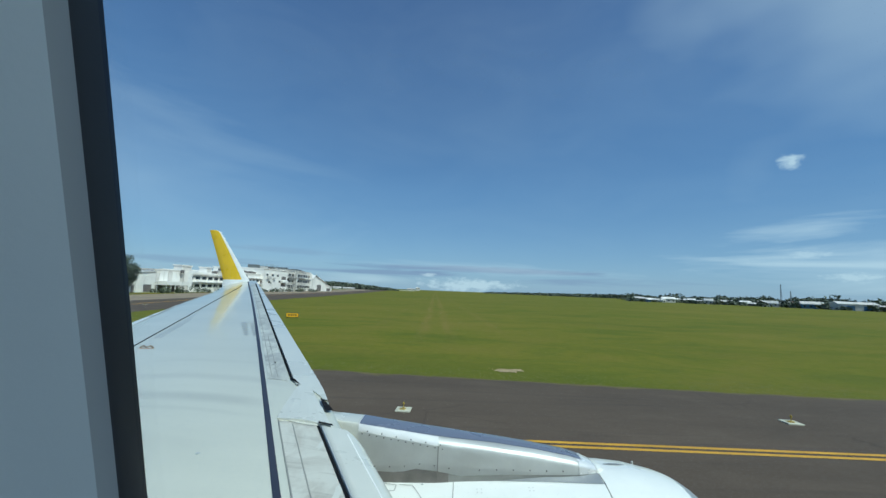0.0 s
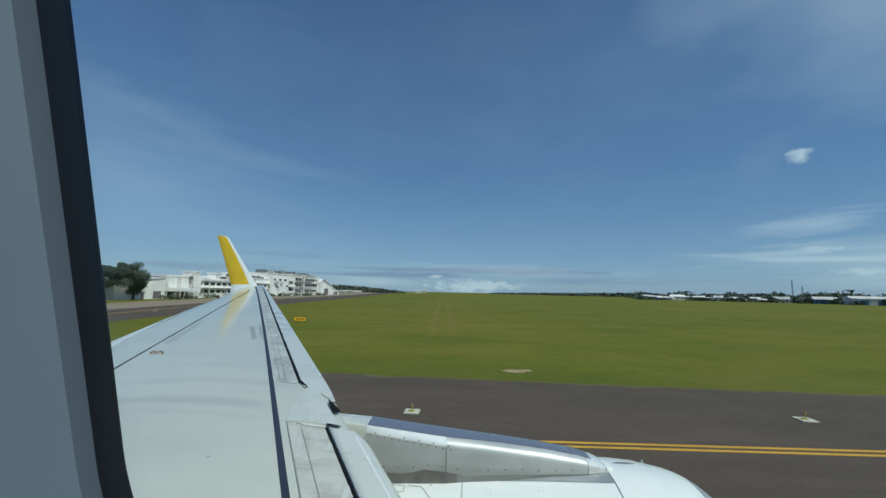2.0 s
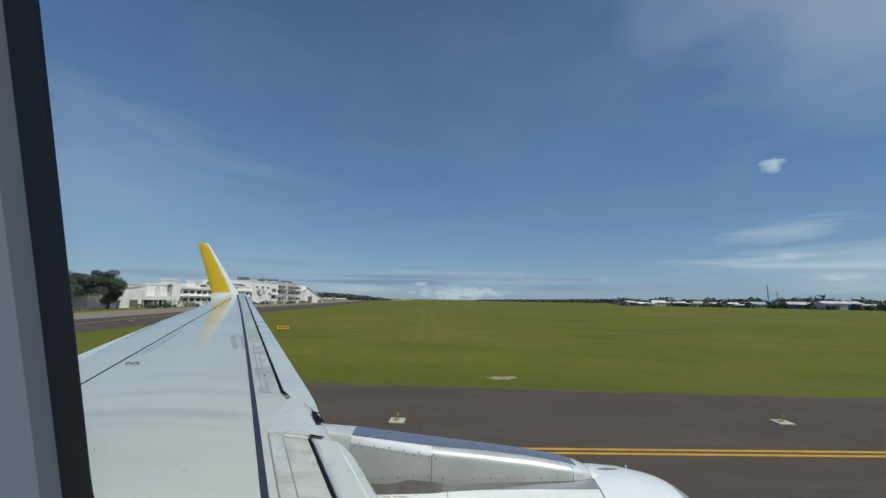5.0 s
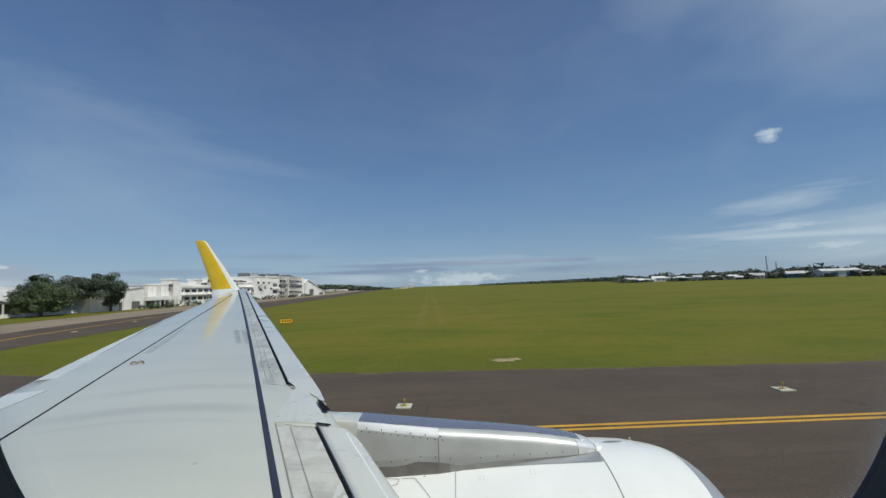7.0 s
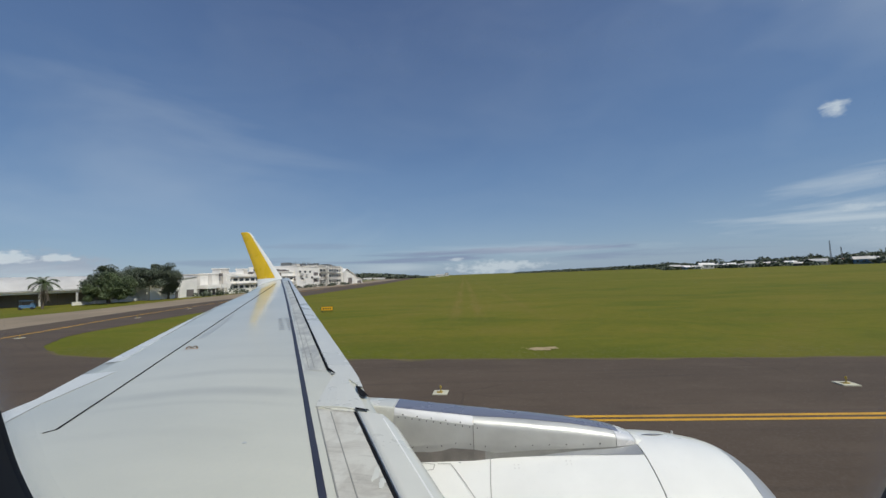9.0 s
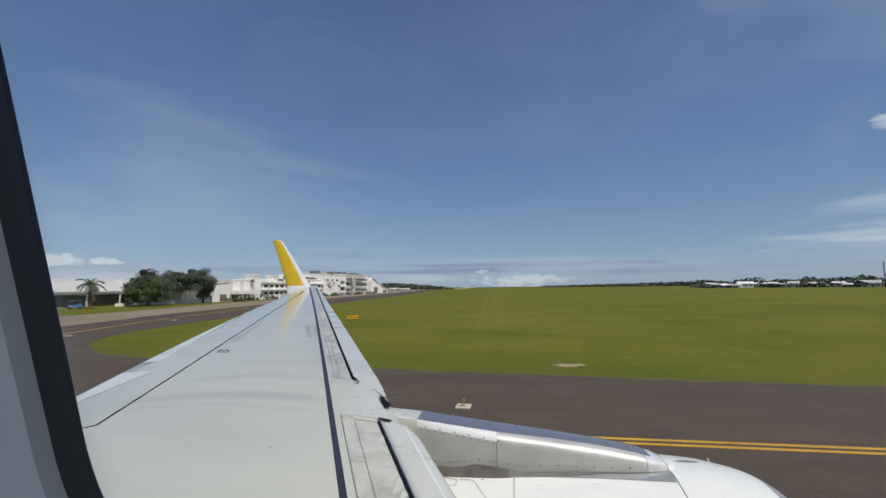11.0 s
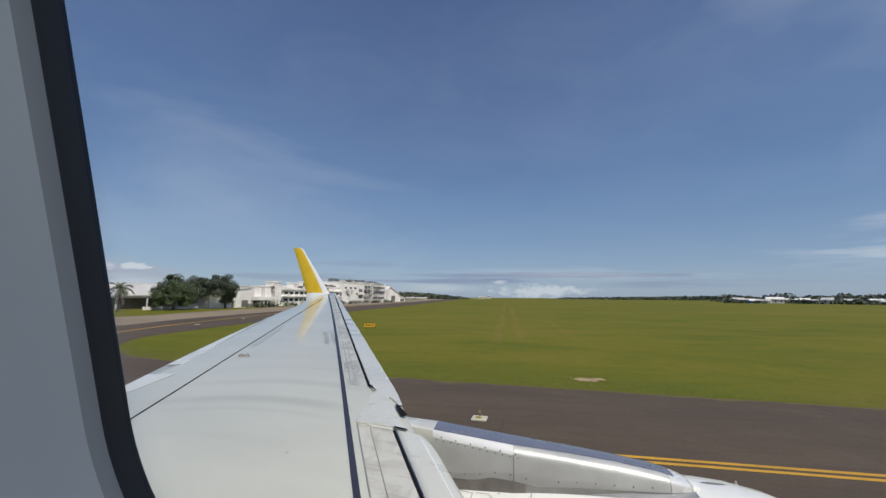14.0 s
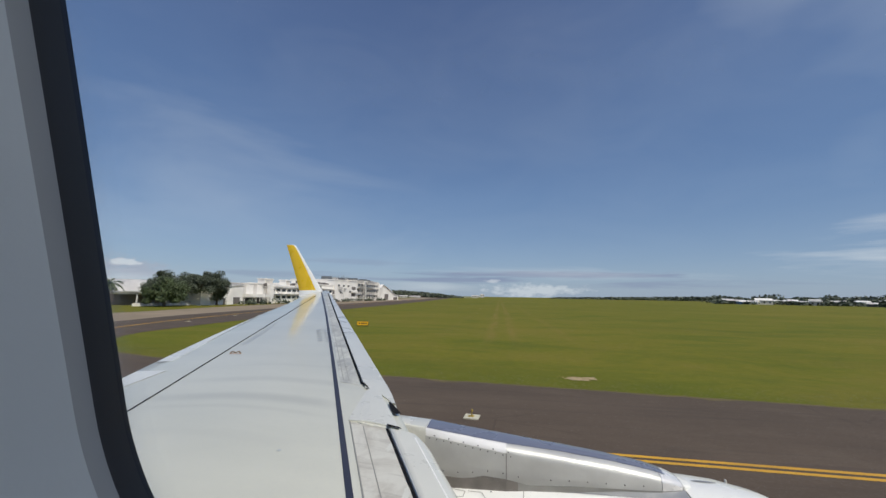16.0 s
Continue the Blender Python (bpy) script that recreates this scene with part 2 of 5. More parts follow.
M = {
    "white": material("white_gloss_paint", (0.89, 0.885, 0.84), 0.32, 0, 0.05, 1.2, 25, coat=0.3),
    "yellow": material("yellow_gloss_paint", (0.87, 0.56, 0.012), 0.3, 0, 0.05, 2.0, 30, coat=0.3),
    "seal": material("dark_blue_sealant", (0.036, 0.039, 0.060), 0.5, 0, 0.2, 3, 30),
    "gap": material("black_gap", (0.012, 0.012, 0.014), 0.9, 0, 0.2, 3, 30, specular=0.1),
    "metal": material("satin_bare_aluminium", (0.64, 0.64, 0.61), 0.42, 0.34, 0.10, 2.6, 18, 0.03, 6, rough_spread=0.07),
    # nearly white and hardly metallic: the cap's bright highlight is in the colour
    "polished": material("polished_aluminium", (0.93, 0.92, 0.90), 0.25, 0.10, 0.05, 4.0, 30, rough_spread=0.05),
    "brown_metal": material("dark_grey_brown_metal", (0.225, 0.205, 0.185), 0.6, 0.2, 0.25, 5.0, 30),
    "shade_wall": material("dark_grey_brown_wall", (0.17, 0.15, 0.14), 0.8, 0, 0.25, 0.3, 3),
    "leaf_light": material("mid_green_leaf", (0.12, 0.165, 0.072), 0.6, 0, 0.25, 0.35, 4, island=0.3, tint=(0.145, 0.185, 0.08)),
    "ledge": material("bare_grey_ledge", (0.36, 0.37, 0.38), 0.45, 0.3, 0.15, 4.0, 30),
    "lip": material("satin_grey_metal", (0.50, 0.51, 0.53), 0.38, 0.5, 0.06, 3.0, 25),
    "cowl_joint": material("thin_cowl_joint", (0.45, 0.44, 0.41), 0.5, 0, 0.1, 10, 60),
    "latch": material("pale_latch", (0.70, 0.69, 0.66), 0.45, 0, 0.08, 10, 60),
    "vent": material("dark_grey_vent", (0.30, 0.30, 0.30), 0.5, 0.2, 0.15, 10, 60),
    "mark_brown": material("brown_outline_paint", (0.22, 0.15, 0.07), 0.5, 0, 0.2, 30, 90),
    # colour of the sky reflected on the pylon crest
    "slate": material("slate_blue_sky_sheen", (0.17, 0.18, 0.235), 0.3, 0, 0.06, 2, 20, coat=0.3),
    "titan": material("dull_bare_metal", (0.30, 0.30, 0.29), 0.42, 0.8, 0.12, 3.0, 30),
    "rivet": material("dark_rivet", (0.08, 0.08, 0.08), 0.5, 0.4, 0.2, 3, 30),
    "mark_orange": material("faded_orange_paint", (0.50, 0.20, 0.05), 0.5, 0, 0.2, 30, 90),
    "mark_grey": material("grey_stencil_paint", (0.24, 0.24, 0.24), 0.5, 0, 0.2, 30, 90),
    "slat": material("pale_grey_slat_paint", (0.685, 0.68, 0.61), 0.3, 0, 0.05, 1.5, 25, coat=0.7),
    "smudge": material("thin_grey_dirt", (0.43, 0.455, 0.455), 0.4, 0, 0.06, 0.8, 30),
    "mark_soft": material("pale_grey_stencil", (0.36, 0.385, 0.40), 0.4, 0, 0.15, 30, 90),
    "soft_line": material("thin_grey_joint", (0.31, 0.305, 0.28), 0.45, 0, 0.1, 10, 60),
    "flap": material("pale_flap_paint", (0.71, 0.72, 0.685), 0.3, 0, 0.04, 1.0, 30, coat=0.2),
    "lining": material("pale_cabin_plastic", (0.58, 0.61, 0.645), 0.5, 0, 0.03, 4, 60, 0.03, 300),
    "bevel": material("grey_window_bevel", (0.40, 0.405, 0.42), 0.5, 0, 0.05, 4, 60),
    # grey band kept dark: the shade on it is put into the colour
    "gasket": material("shaded_grey_gasket", (0.038, 0.039, 0.045), 0.55, 0, 0.12, 8, 80),
    "inner_seal": material("blue_black_pane_seal", (0.014, 0.017, 0.030), 0.5, 0, 0.1, 8, 80),
    "skirt": material("dull_grey_brown_metal", (0.34, 0.335, 0.31), 0.5, 0.35, 0.18, 4.0, 25),
    # pale base carries the white glint of the nose
    "nose": material("bright_polished_nose", (0.93, 0.92, 0.90), 0.26, 0.35, 0.04, 4.0, 30),
    "shoulder": material("brown_dusty_shoulder", (0.30, 0.238, 0.168), 0.9, 0, 0.18, 0.1, 2.0, specular=0.2),
    "line": material("yellow_road_paint", (0.62, 0.34, 0.03), 0.7, 0, 0.18, 1.5, 12),
    "plate": material("white_concrete_plate", (0.60, 0.57, 0.44), 0.8, 0, 0.15, 3, 20),
    "sign": material("yellow_sign_face", (0.85, 0.45, 0.01), 0.5, 0, 0.06, 3, 20),
    "dark": material("dark_paint", (0.03, 0.03, 0.03), 0.6, 0, 0.1, 3, 20),
    "amber": material("dusty_yellow_paint", (0.40, 0.29, 0.05), 0.5, 0, 0.25, 8, 40),
    "concrete": material("weathered_white_wall", (0.89, 0.855, 0.80), 0.85, 0, 0.12, 0.12, 1.2),
    "concrete2": material("stained_grey_wall", (0.68, 0.64, 0.59), 0.85, 0, 0.2, 0.15, 1.2),
    "glass": material("dark_window_glass", (0.04, 0.05, 0.06), 0.15, 0, 0.2, 1, 6),
    "roof": material("pale_metal_roof", (0.60, 0.58, 0.55), 0.55, 0, 0.14, 0.2, 3),
    "roof_blue": material("blue_metal_roof", (0.10, 0.20, 0.34), 0.5, 0, 0.12, 0.2, 3),
    "roof_red": material("rust_red_roof", (0.34, 0.13, 0.08), 0.6, 0, 0.15, 0.2, 3),
    "bark": material("grey_brown_bark", (0.14, 0.11, 0.085), 0.9, 0, 0.25, 2, 14, 0.4, 20),
    "leaf": material("dark_green_leaf", (0.105, 0.130, 0.085), 0.6, 0, 0.25, 0.35, 4, island=0.3, tint=(0.135, 0.160, 0.102)),
    "palm": material("palm_leaf", (0.075, 0.10, 0.035), 0.55, 0, 0.2, 1, 6, island=0.5),
    # lightened leaves: distance haze is put into this base colour
    "wood": material("far_green_wood", (0.13, 0.152, 0.105), 0.8, 0, 0.2, 0.05, 0.6, island=0.45),
    "soil": material("dry_soil", (0.42, 0.32, 0.18), 0.9, 0, 0.2, 1.5, 9, 0.3, 12),
    "verge": material("dusty_verge", (0.165, 0.135, 0.065), 0.95, 0, 0.3, 0.8, 6, specular=0.2, tint=(0.19, 0.15, 0.08)),
    "blade": material("grass_blades", (0.15, 0.165, 0.028), 0.75, 0, 0.2, 0.4, 3, island=0.3, tint=(0.19, 0.18, 0.04)),
}


def stained_paint(name, clean, stain, along, amount):
    """Pale paint under uneven brown-grey grime: broad blotches, streaks across the panel, small chips."""
    m = bpy.data.materials.new(name)
    m.use_nodes = True
    n = Nodes(m.node_tree)
    b = n.add("ShaderNodeBsdfPrincipled")
    at = n.add("ShaderNodeTexCoord").outputs["Object"]
    blot = n.noise(n.scaled(at, (3.2, 2.4 * along, 1)), 1.0, 7.0, 0.68, 0.9)
    streak = n.noise(n.scaled(at, (2.0, 11.0 * along, 1), (4.0, 1.0, 0)), 1.0, 5.0, 0.6, 0.3)
    speck = n.noise(at, 26.0, 4.0, 0.7)
    c = n.mix(n.ramp(blot, 0.40, 0.66, 0, amount), clean, stain)
    c = n.mix(n.ramp(streak, 0.52, 0.74, 0, amount * 0.8), c, tuple(v * 0.72 for v in stain))
    c = n.mix(n.ramp(speck, 0.62, 0.76, 0, amount * 0.55), c, tuple(v * 0.5 for v in stain))
    c = n.mix(n.ramp(speck, 0.36, 0.26, 0, 0.6), c, clean)
    n.put(b.inputs["Base Color"], c)
    n.put(b.inputs["Roughness"], n.ramp(blot, 0.3, 0.7, 0.30, 0.55))
    b.inputs["Coat Weight"].default_value = 0.15
    n.put(n.add("ShaderNodeOutputMaterial").inputs[0], b.outputs[0])
    return m


M["dirty"] = stained_paint("stained_inner_panel", (0.63, 0.615, 0.545), (0.43, 0.40, 0.345), 1.0, 0.85)
M["sooty"] = stained_paint("sooty_outer_panel", (0.60, 0.60, 0.53), (0.33, 0.335, 0.33), 0.45, 0.9)


def grass_material():
    m = bpy.data.materials.new("mown_airfield_grass")
    m.use_nodes = True
    n = Nodes(m.node_tree)
    b = n.add("ShaderNodeBsdfPrincipled")
    at = n.add("ShaderNodeTexCoord").outputs["Object"]
    wide = n.noise(n.scaled(at, (0.014, 0.022, 1)), 1.0, 6.0, 0.62, 0.6)
    mid = n.noise(n.scaled(at, (0.075, 0.15, 1)), 1.0, 7.0, 0.72, 0.8)
    small = n.noise(at, 1.6, 6.0, 0.75)
    c = n.mix(n.ramp(wide, 0.38, 0.62), (0.140, 0.152, 0.011), (0.190, 0.172, 0.018))
    c = n.mix(n.ramp(mid, 0.48, 0.66, 0, 0.7), c, (0.220, 0.176, 0.032))
    c = n.mix(n.ramp(mid, 0.49, 0.33, 0, 0.75), c, (0.100, 0.126, 0.012))
    c = n.mix(n.ramp(small, 0.42, 0.68, 0, 0.5), c, (0.085, 0.098, 0.010))
    s = n.add("ShaderNodeSeparateXYZ")
    n.put(s.inputs[0], at)
    # lusher growth beside the pavement, and dry wandering bands farther out
    lush = n.ramp(n.math("ADD", s.outputs[1], n.math("MULTIPLY", n.noise(n.scaled(at, (0.12, 0.3, 1)), 1.0, 5.0, 0.7), 9.0)), 33.0, 25.0)
    c = n.mix(n.math("MULTIPLY", lush, 0.35), c, (0.105, 0.135, 0.015))
    weed = n.noise(n.scaled(at, (1.1, 2.6, 1), (3.0, 8.0, 0)), 1.0, 6.0, 0.78)
    c = n.mix(n.math("MULTIPLY", n.ramp(weed, 0.60, 0.72, 0, 0.55), n.ramp(s.outputs[1], 36.0, 22.0, 0.25, 1.0)), c, (0.27, 0.25, 0.085))
    c = n.mix(n.ramp(weed, 0.40, 0.30, 0, 0.5), c, (0.075, 0.092, 0.012))
    bands = n.noise(n.scaled(at, (0.018, 0.038, 1), (2.0, 7.0, 0)), 1.0, 6.0, 0.7, 1.2)
    c = n.mix(n.ramp(bands, 0.52, 0.70, 0, 0.42), c, (0.206, 0.164, 0.038))
    c = n.mix(n.ramp(bands, 0.47, 0.30, 0, 0.45), c, (0.092, 0.106, 0.014))
    # worn wheel tracks leading away over the field
    for x0, worn in ((-1.0, 0.75), (1.6, 0.7), (7.5, 0.3), (-6.6, 0.25)):
        off = n.math("ABSOLUTE", n.math("SUBTRACT", n.math("ADD", s.outputs[0], n.math("MULTIPLY", s.outputs[1], 0.012)), x0))
        k = n.math("MULTIPLY", n.ramp(off, 0.9, 0.2), n.ramp(n.noise(n.scaled(at, (0.5, 0.06, 1)), 1.0, 5.0, 0.7), 0.38, 0.60, 0, worn))
        c = n.mix(n.math("MULTIPLY", k, n.ramp(s.outputs[1], 32.0, 50.0)), c, (0.235, 0.172, 0.048))
    n.put(b.inputs["Base Color"], c)
    b.inputs["Roughness"].default_value = 0.9
    b.inputs["Specular IOR Level"].default_value = 0.15
    k = n.add("ShaderNodeBump")
    k.inputs["Strength"].default_value = 0.6
    k.inputs["Distance"].default_value = 0.08
    n.put(k.inputs["Height"], n.noise(at, 6.0, 5.0, 0.7))
    n.put(b.inputs["Normal"], k.outputs[0])
    n.put(n.add("ShaderNodeOutputMaterial").inputs[0], b.outputs[0])
    return m


M["grass"] = grass_material()


def asphalt_material():
    """Old asphalt: dusty brown grey, patched, with faint cracks and tyre streaks."""
    m = bpy.data.materials.new("worn_asphalt")
    m.use_nodes = True
    n = Nodes(m.node_tree)
    b = n.add("ShaderNodeBsdfPrincipled")
    at = n.add("ShaderNodeTexCoord").outputs["Object"]
    wide = n.noise(n.scaled(at, (0.05, 0.22, 1)), 1.0, 5.0, 0.6)
    blot = n.noise(n.scaled(at, (0.35, 0.6, 1)), 1.0, 6.0, 0.7, 0.5)
    streak = n.noise(n.scaled(at, (0.09, 2.6, 1)), 1.0, 4.0, 0.6)
    stone = n.noise(at, 14.0, 4.0, 0.7)
    c = n.mix(n.ramp(wide, 0.32, 0.68), (0.083, 0.061, 0.044), (0.120, 0.088, 0.063))
    c = n.mix(n.ramp(blot, 0.52, 0.72, 0, 0.55), c, (0.140, 0.106, 0.077))
    c = n.mix(n.ramp(blot, 0.44, 0.28, 0, 0.5), c, (0.070, 0.053, 0.040))
    c = n.mix(n.ramp(streak, 0.54, 0.72, 0, 0.5), c, (0.060, 0.048, 0.039))
    c = n.mix(n.ramp(stone, 0.45, 0.75, 0, 0.35), c, (0.165, 0.140, 0.115))
    cell = n.add("ShaderNodeTexVoronoi")
    cell.feature = "DISTANCE_TO_EDGE"
    wob = n.mix(0.12, n.scaled(at, (0.16, 0.20, 1)), n.noise(at, 0.9, 3.0), "ADD")
    n.put(cell.inputs["Vector"], wob)
    cell.inputs["Scale"].default_value = 1.0
    crack = n.math("MULTIPLY", n.ramp(cell.outputs[0], 0.008, 0.002), n.ramp(n.noise(at, 0.12, 3.0), 0.48, 0.62, 0, 0.6))
    c = n.mix(crack, c, (0.045, 0.036, 0.030))
    n.put(b.inputs["Base Color"], c)
    b.inputs["Roughness"].default_value = 0.85
    b.inputs["Specular IOR Level"].default_value = 0.25
    k = n.add("ShaderNodeBump")
    k.inputs["Strength"].default_value = 0.25
    k.inputs["Distance"].default_value = 0.02
    n.put(k.inputs["Height"], n.noise(at, 40.0, 4.0, 0.6))
    n.put(b.inputs["Normal"], k.outputs[0])
    n.put(n.add("ShaderNodeOutputMaterial").inputs[0], b.outputs[0])
    return m


M["asphalt"] = asphalt_material()


def wing_material():
    m = bpy.data.materials.new("grey_white_wing_paint")
    m.use_nodes = True
    n = Nodes(m.node_tree)
    b = n.add("ShaderNodeBsdfPrincipled")
    at = n.add("ShaderNodeTexCoord").outputs["Object"]
    s = n.add("ShaderNodeSeparateXYZ")
    n.put(s.inputs[0], at)
    wide = n.noise(n.scaled(at, (0.5, 1.2, 1)), 1.0, 4.0, 0.55)
    grain = n.noise(at, 30.0, 3.0, 0.6)
    c = n.mix(n.ramp(wide, 0.35, 0.65), (0.606, 0.605, 0.512), (0.666, 0.660, 0.558))
    c = n.mix(n.ramp(grain, 0.3, 0.7, 0, 0.08), c, (0.42, 0.44, 0.44))
    # bands along the chord: reflections in the skin put into the paint colour
    bent = n.math("ADD", s.outputs[1], n.math("MULTIPLY", n.math("POWER", n.math("ADD", s.outputs[0], 2.4), 2.0), 0.10))
    bent = n.math("ADD", bent, n.math("MULTIPLY", n.math("SUBTRACT", n.noise(n.scaled(at, (0.9, 0.3, 1)), 1.0, 3.0), 0.5), 0.10))
    chord = n.math("MULTIPLY", n.ramp(s.outputs[0], -4.0, -3.2), n.ramp(s.outputs[0], -1.5, -1.9))
    for where, half, amount in ((4.50, 0.13, 0.28), (3.93, 0.14, 0.42), (3.66, 0.06, 0.16), (5.1, 0.08, 0.10), (3.1, 0.10, 0.10)):
        d = n.math("ABSOLUTE", n.math("SUBTRACT", bent, where))
        k = n.math("MULTIPLY", n.math("MULTIPLY", n.ramp(d, half, half * 0.25), chord), amount)
        c = n.mix(k, c, (0.39, 0.39, 0.345))
    n.put(b.inputs["Base Color"], c)
    b.inputs["Roughness"].default_value = 0.34
    b.inputs["Coat Weight"].default_value = 0.75
    n.put(b.inputs["Coat Roughness"], n.ramp(wide, 0.3, 0.7, 0.07, 0.14))
    n.put(n.add("ShaderNodeOutputMaterial").inputs[0], b.outputs[0])
    return m


M["wing"] = wing_material()


def pane_material():
    m = bpy.data.materials.new("window_pane")
    m.use_nodes = True
    n = Nodes(m.node_tree)
    clear = n.add("ShaderNodeBsdfTransparent")
    clear.inputs[0].default_value = (0.97, 0.985, 0.985, 1)
    gloss = n.add("ShaderNodeBsdfGlossy")
    gloss.inputs["Roughness"].default_value = 0.02
    f = n.add("ShaderNodeFresnel")
    f.inputs[0].default_value = 1.05
    mixed = n.add("ShaderNodeMixShader")
    n.put(mixed.inputs[0], f.outputs[0])
    n.put(mixed.inputs[1], clear.outputs[0])
    n.put(mixed.inputs[2], gloss.outputs[0])
    n.put(n.add("ShaderNodeOutputMaterial").inputs[0], mixed.outputs[0])
    return m


M["pane"] = pane_material()


def haze_material(name, amount):
    """Acrylic: clear, with a little of the light scattered."""
    m = bpy.data.materials.new(name)
    m.use_nodes = True
    n = Nodes(m.node_tree)
    clear = n.add("ShaderNodeBsdfTransparent")
    cloudy = n.add("ShaderNodeBsdfTranslucent")
    cloudy.inputs[0].default_value = (0.75, 0.78, 0.78, 1)
    at = n.add("ShaderNodeTexCoord").outputs["Object"]
    mixed = n.add("ShaderNodeMixShader")
    n.put(mixed.inputs[0], n.ramp(n.noise(at, 60.0, 4.0), 0.3, 0.7, amount * 0.7, amount * 1.3))
    n.put(mixed.inputs[1], clear.outputs[0])
    n.put(mixed.inputs[2], cloudy.outputs[0])
    n.put(n.add("ShaderNodeOutputMaterial").inputs[0], mixed.outputs[0])
    return m


for k in range(10):
    M["rim_%d" % k] = haze_material("hazy_acrylic", 0.016 + 0.0022 * k * k)

# ---- mesh helpers ----


def mesh_of(name, verts, faces, mats, smooth=False, indices=None):
    me = bpy.data.meshes.new(name)
    me.from_pydata([tuple(v) for v in verts], [], [tuple(f) for f in faces])
    for m in mats if isinstance(mats, (list, tuple)) else [mats]:
        me.materials.append(m)
    if indices:
        me.polygons.foreach_set("material_index", indices)
    if smooth:
        me.polygons.foreach_set("use_smooth", [True] * len(me.polygons))
    me.update()
    return me


def part(name, me, parent=None, label="", at=None):
    ob = new(name, me)
    ob.parent = parent
    if at is not None:
        ob.matrix_basis = at
    return tagged(ob, label) if label else ob


def thing(name, at, label, category, group="", kind=""):
    return tagged(part(name, None, None, "", at), label, category, group, kind)


class Geo:
    """Collects vertices and faces of one mesh."""

    def __init__(self):
        self.v, self.f, self.i = [], [], []

    def poly(self, points, index=0):
        k = len(self.v)
        self.v += [tuple(p) for p in points]
        self.f.append(tuple(range(k, k + len(points))))
        self.i.append(index)

    def box(self, x0, x1, y0, y1, z0, z1, index=0, turn=None):
        k = len(self.v)
        pts = [Vector((x, y, z)) for z in (z0, z1) for x, y in ((x0, y0), (x1, y0), (x1, y1), (x0, y1))]
        self.v += [tuple(turn @ p if turn else p) for p in pts]
        for f in ((0, 3, 2, 1), (4, 5, 6, 7), (0, 1, 5, 4), (1, 2, 6, 5), (2, 3, 7, 6), (3, 0, 4, 7)):
            self.f.append(tuple(k + q for q in f))
            self.i.append(index)

    def grid(self, rows, index=0, closed=False, flip=False):
        """Faces over rows of points, each row as long as the first."""
        k, m = len(self.v), len(rows[0])
        for r in rows:
            self.v += [tuple(p) for p in r]
        for a in range(len(rows) - 1):
            for b in range(m if closed else m - 1):
                q = (k + a * m + b, k + a * m + (b + 1) % m, k + (a + 1) * m + (b + 1) % m, k + (a + 1) * m + b)
                self.f.append(q[::-1] if flip else q)
                self.i.append(index)

    def tube(self, a, b, ra, rb, sides=8, index=0):
        a, b = Vector(a), Vector(b)
        q = (b - a).to_track_quat("Z", "Y")
        rows = [[p + q @ Vector((r * math.cos(t), r * math.sin(t), 0)) for t in (2 * math.pi * s / sides for s in range(sides))]
                for p, r in ((a, ra), (b, rb))]
        self.grid(rows, index, True)
        self.poly(rows[0][::-1], index)
        self.poly(rows[1], index)

    def mesh(self, name, mats, smooth=False):
        return mesh_of(name, self.v, self.f, mats, smooth, self.i)


def clamp01(x):
    return max(0.0, min(1.0, x))


def lerp_table(table, x):
    """Piecewise linear value in a short table of (x, value)."""
    if x <= table[0][0]:
        return table[0][1]
    for (a, p), (b, q) in zip(table, table[1:]):
        if x <= b:
            return p + (q - p) * (x - a) / (b - a)
    return table[-1][1]


# ---- ground ----
g = Geo()
N = 96
for ring in ((0, 150), (150, 700), (700, 4600)):
    g.grid([[(r * math.cos(2 * math.pi * s / N), r * math.sin(2 * math.pi * s / N), 0) for s in range(N)] for r in ring], 0, True, True)
tagged(new("ground", g.mesh("ground", M["grass"])), "flat green airfield grass reaching the horizon", "grass", kind="structure")


def wavy(points, step, amount, seed):
    """A line subdivided and made slightly uneven."""
    out = []
    for (x0, y0), (x1, y1) in zip(points, points[1:]):
        n = max(1, min(120, int(math.hypot(x1 - x0, y1 - y0) / step)))
        for k in range(n):
            s = k / n
            x, y = x0 + (x1 - x0) * s, y0 + (y1 - y0) * s
            q = noise.noise((x * 0.5 + seed, y * 0.5, seed)) + 0.5 * noise.noise((x * 1.7, y * 1.7 + seed, seed))
            out.append((x + q * amount, y + q * amount))
    return out + [points[-1]]


def arc(points, steps=10):
    """Catmull-Rom curve through points."""
    out = []
    p = [points[0], *points, points[-1]]
    for a, b, c, d in zip(p, p[1:], p[2:], p[3:]):
        for k in range(steps):
            t = k / steps
            out.append(tuple(0.5 * (2 * b[i] + (c[i] - a[i]) * t + (2 * a[i] - 5 * b[i] + 4 * c[i] - d[i]) * t * t
                                    + (3 * b[i] - a[i] - 3 * c[i] + d[i]) * t ** 3) for i in (0, 1)))
    return out + [points[-1]]


FIELD = [(400, -2), (240, 7.2), (140, 13.0), (85, 16.0), (60, 17.2), (42, 18.1), (28, 18.8), (15, 19.4), (6, 20.1), (-6, 21.1), (-16, 22.4), (-25, 24.0), (-30, 26.5), (-34.5, 30.5), (-38, 37), (-40, 48),
         (-41.5, 60), (-43, 75), (-45.5, 106), (-48.5, 150), (-52, 205), (-65, 360), (-90, 640), (-122, 1000), (-225, 2100)]
field_edge = wavy(arc(FIELD, 8), 0.5, 0.20, 3.0)
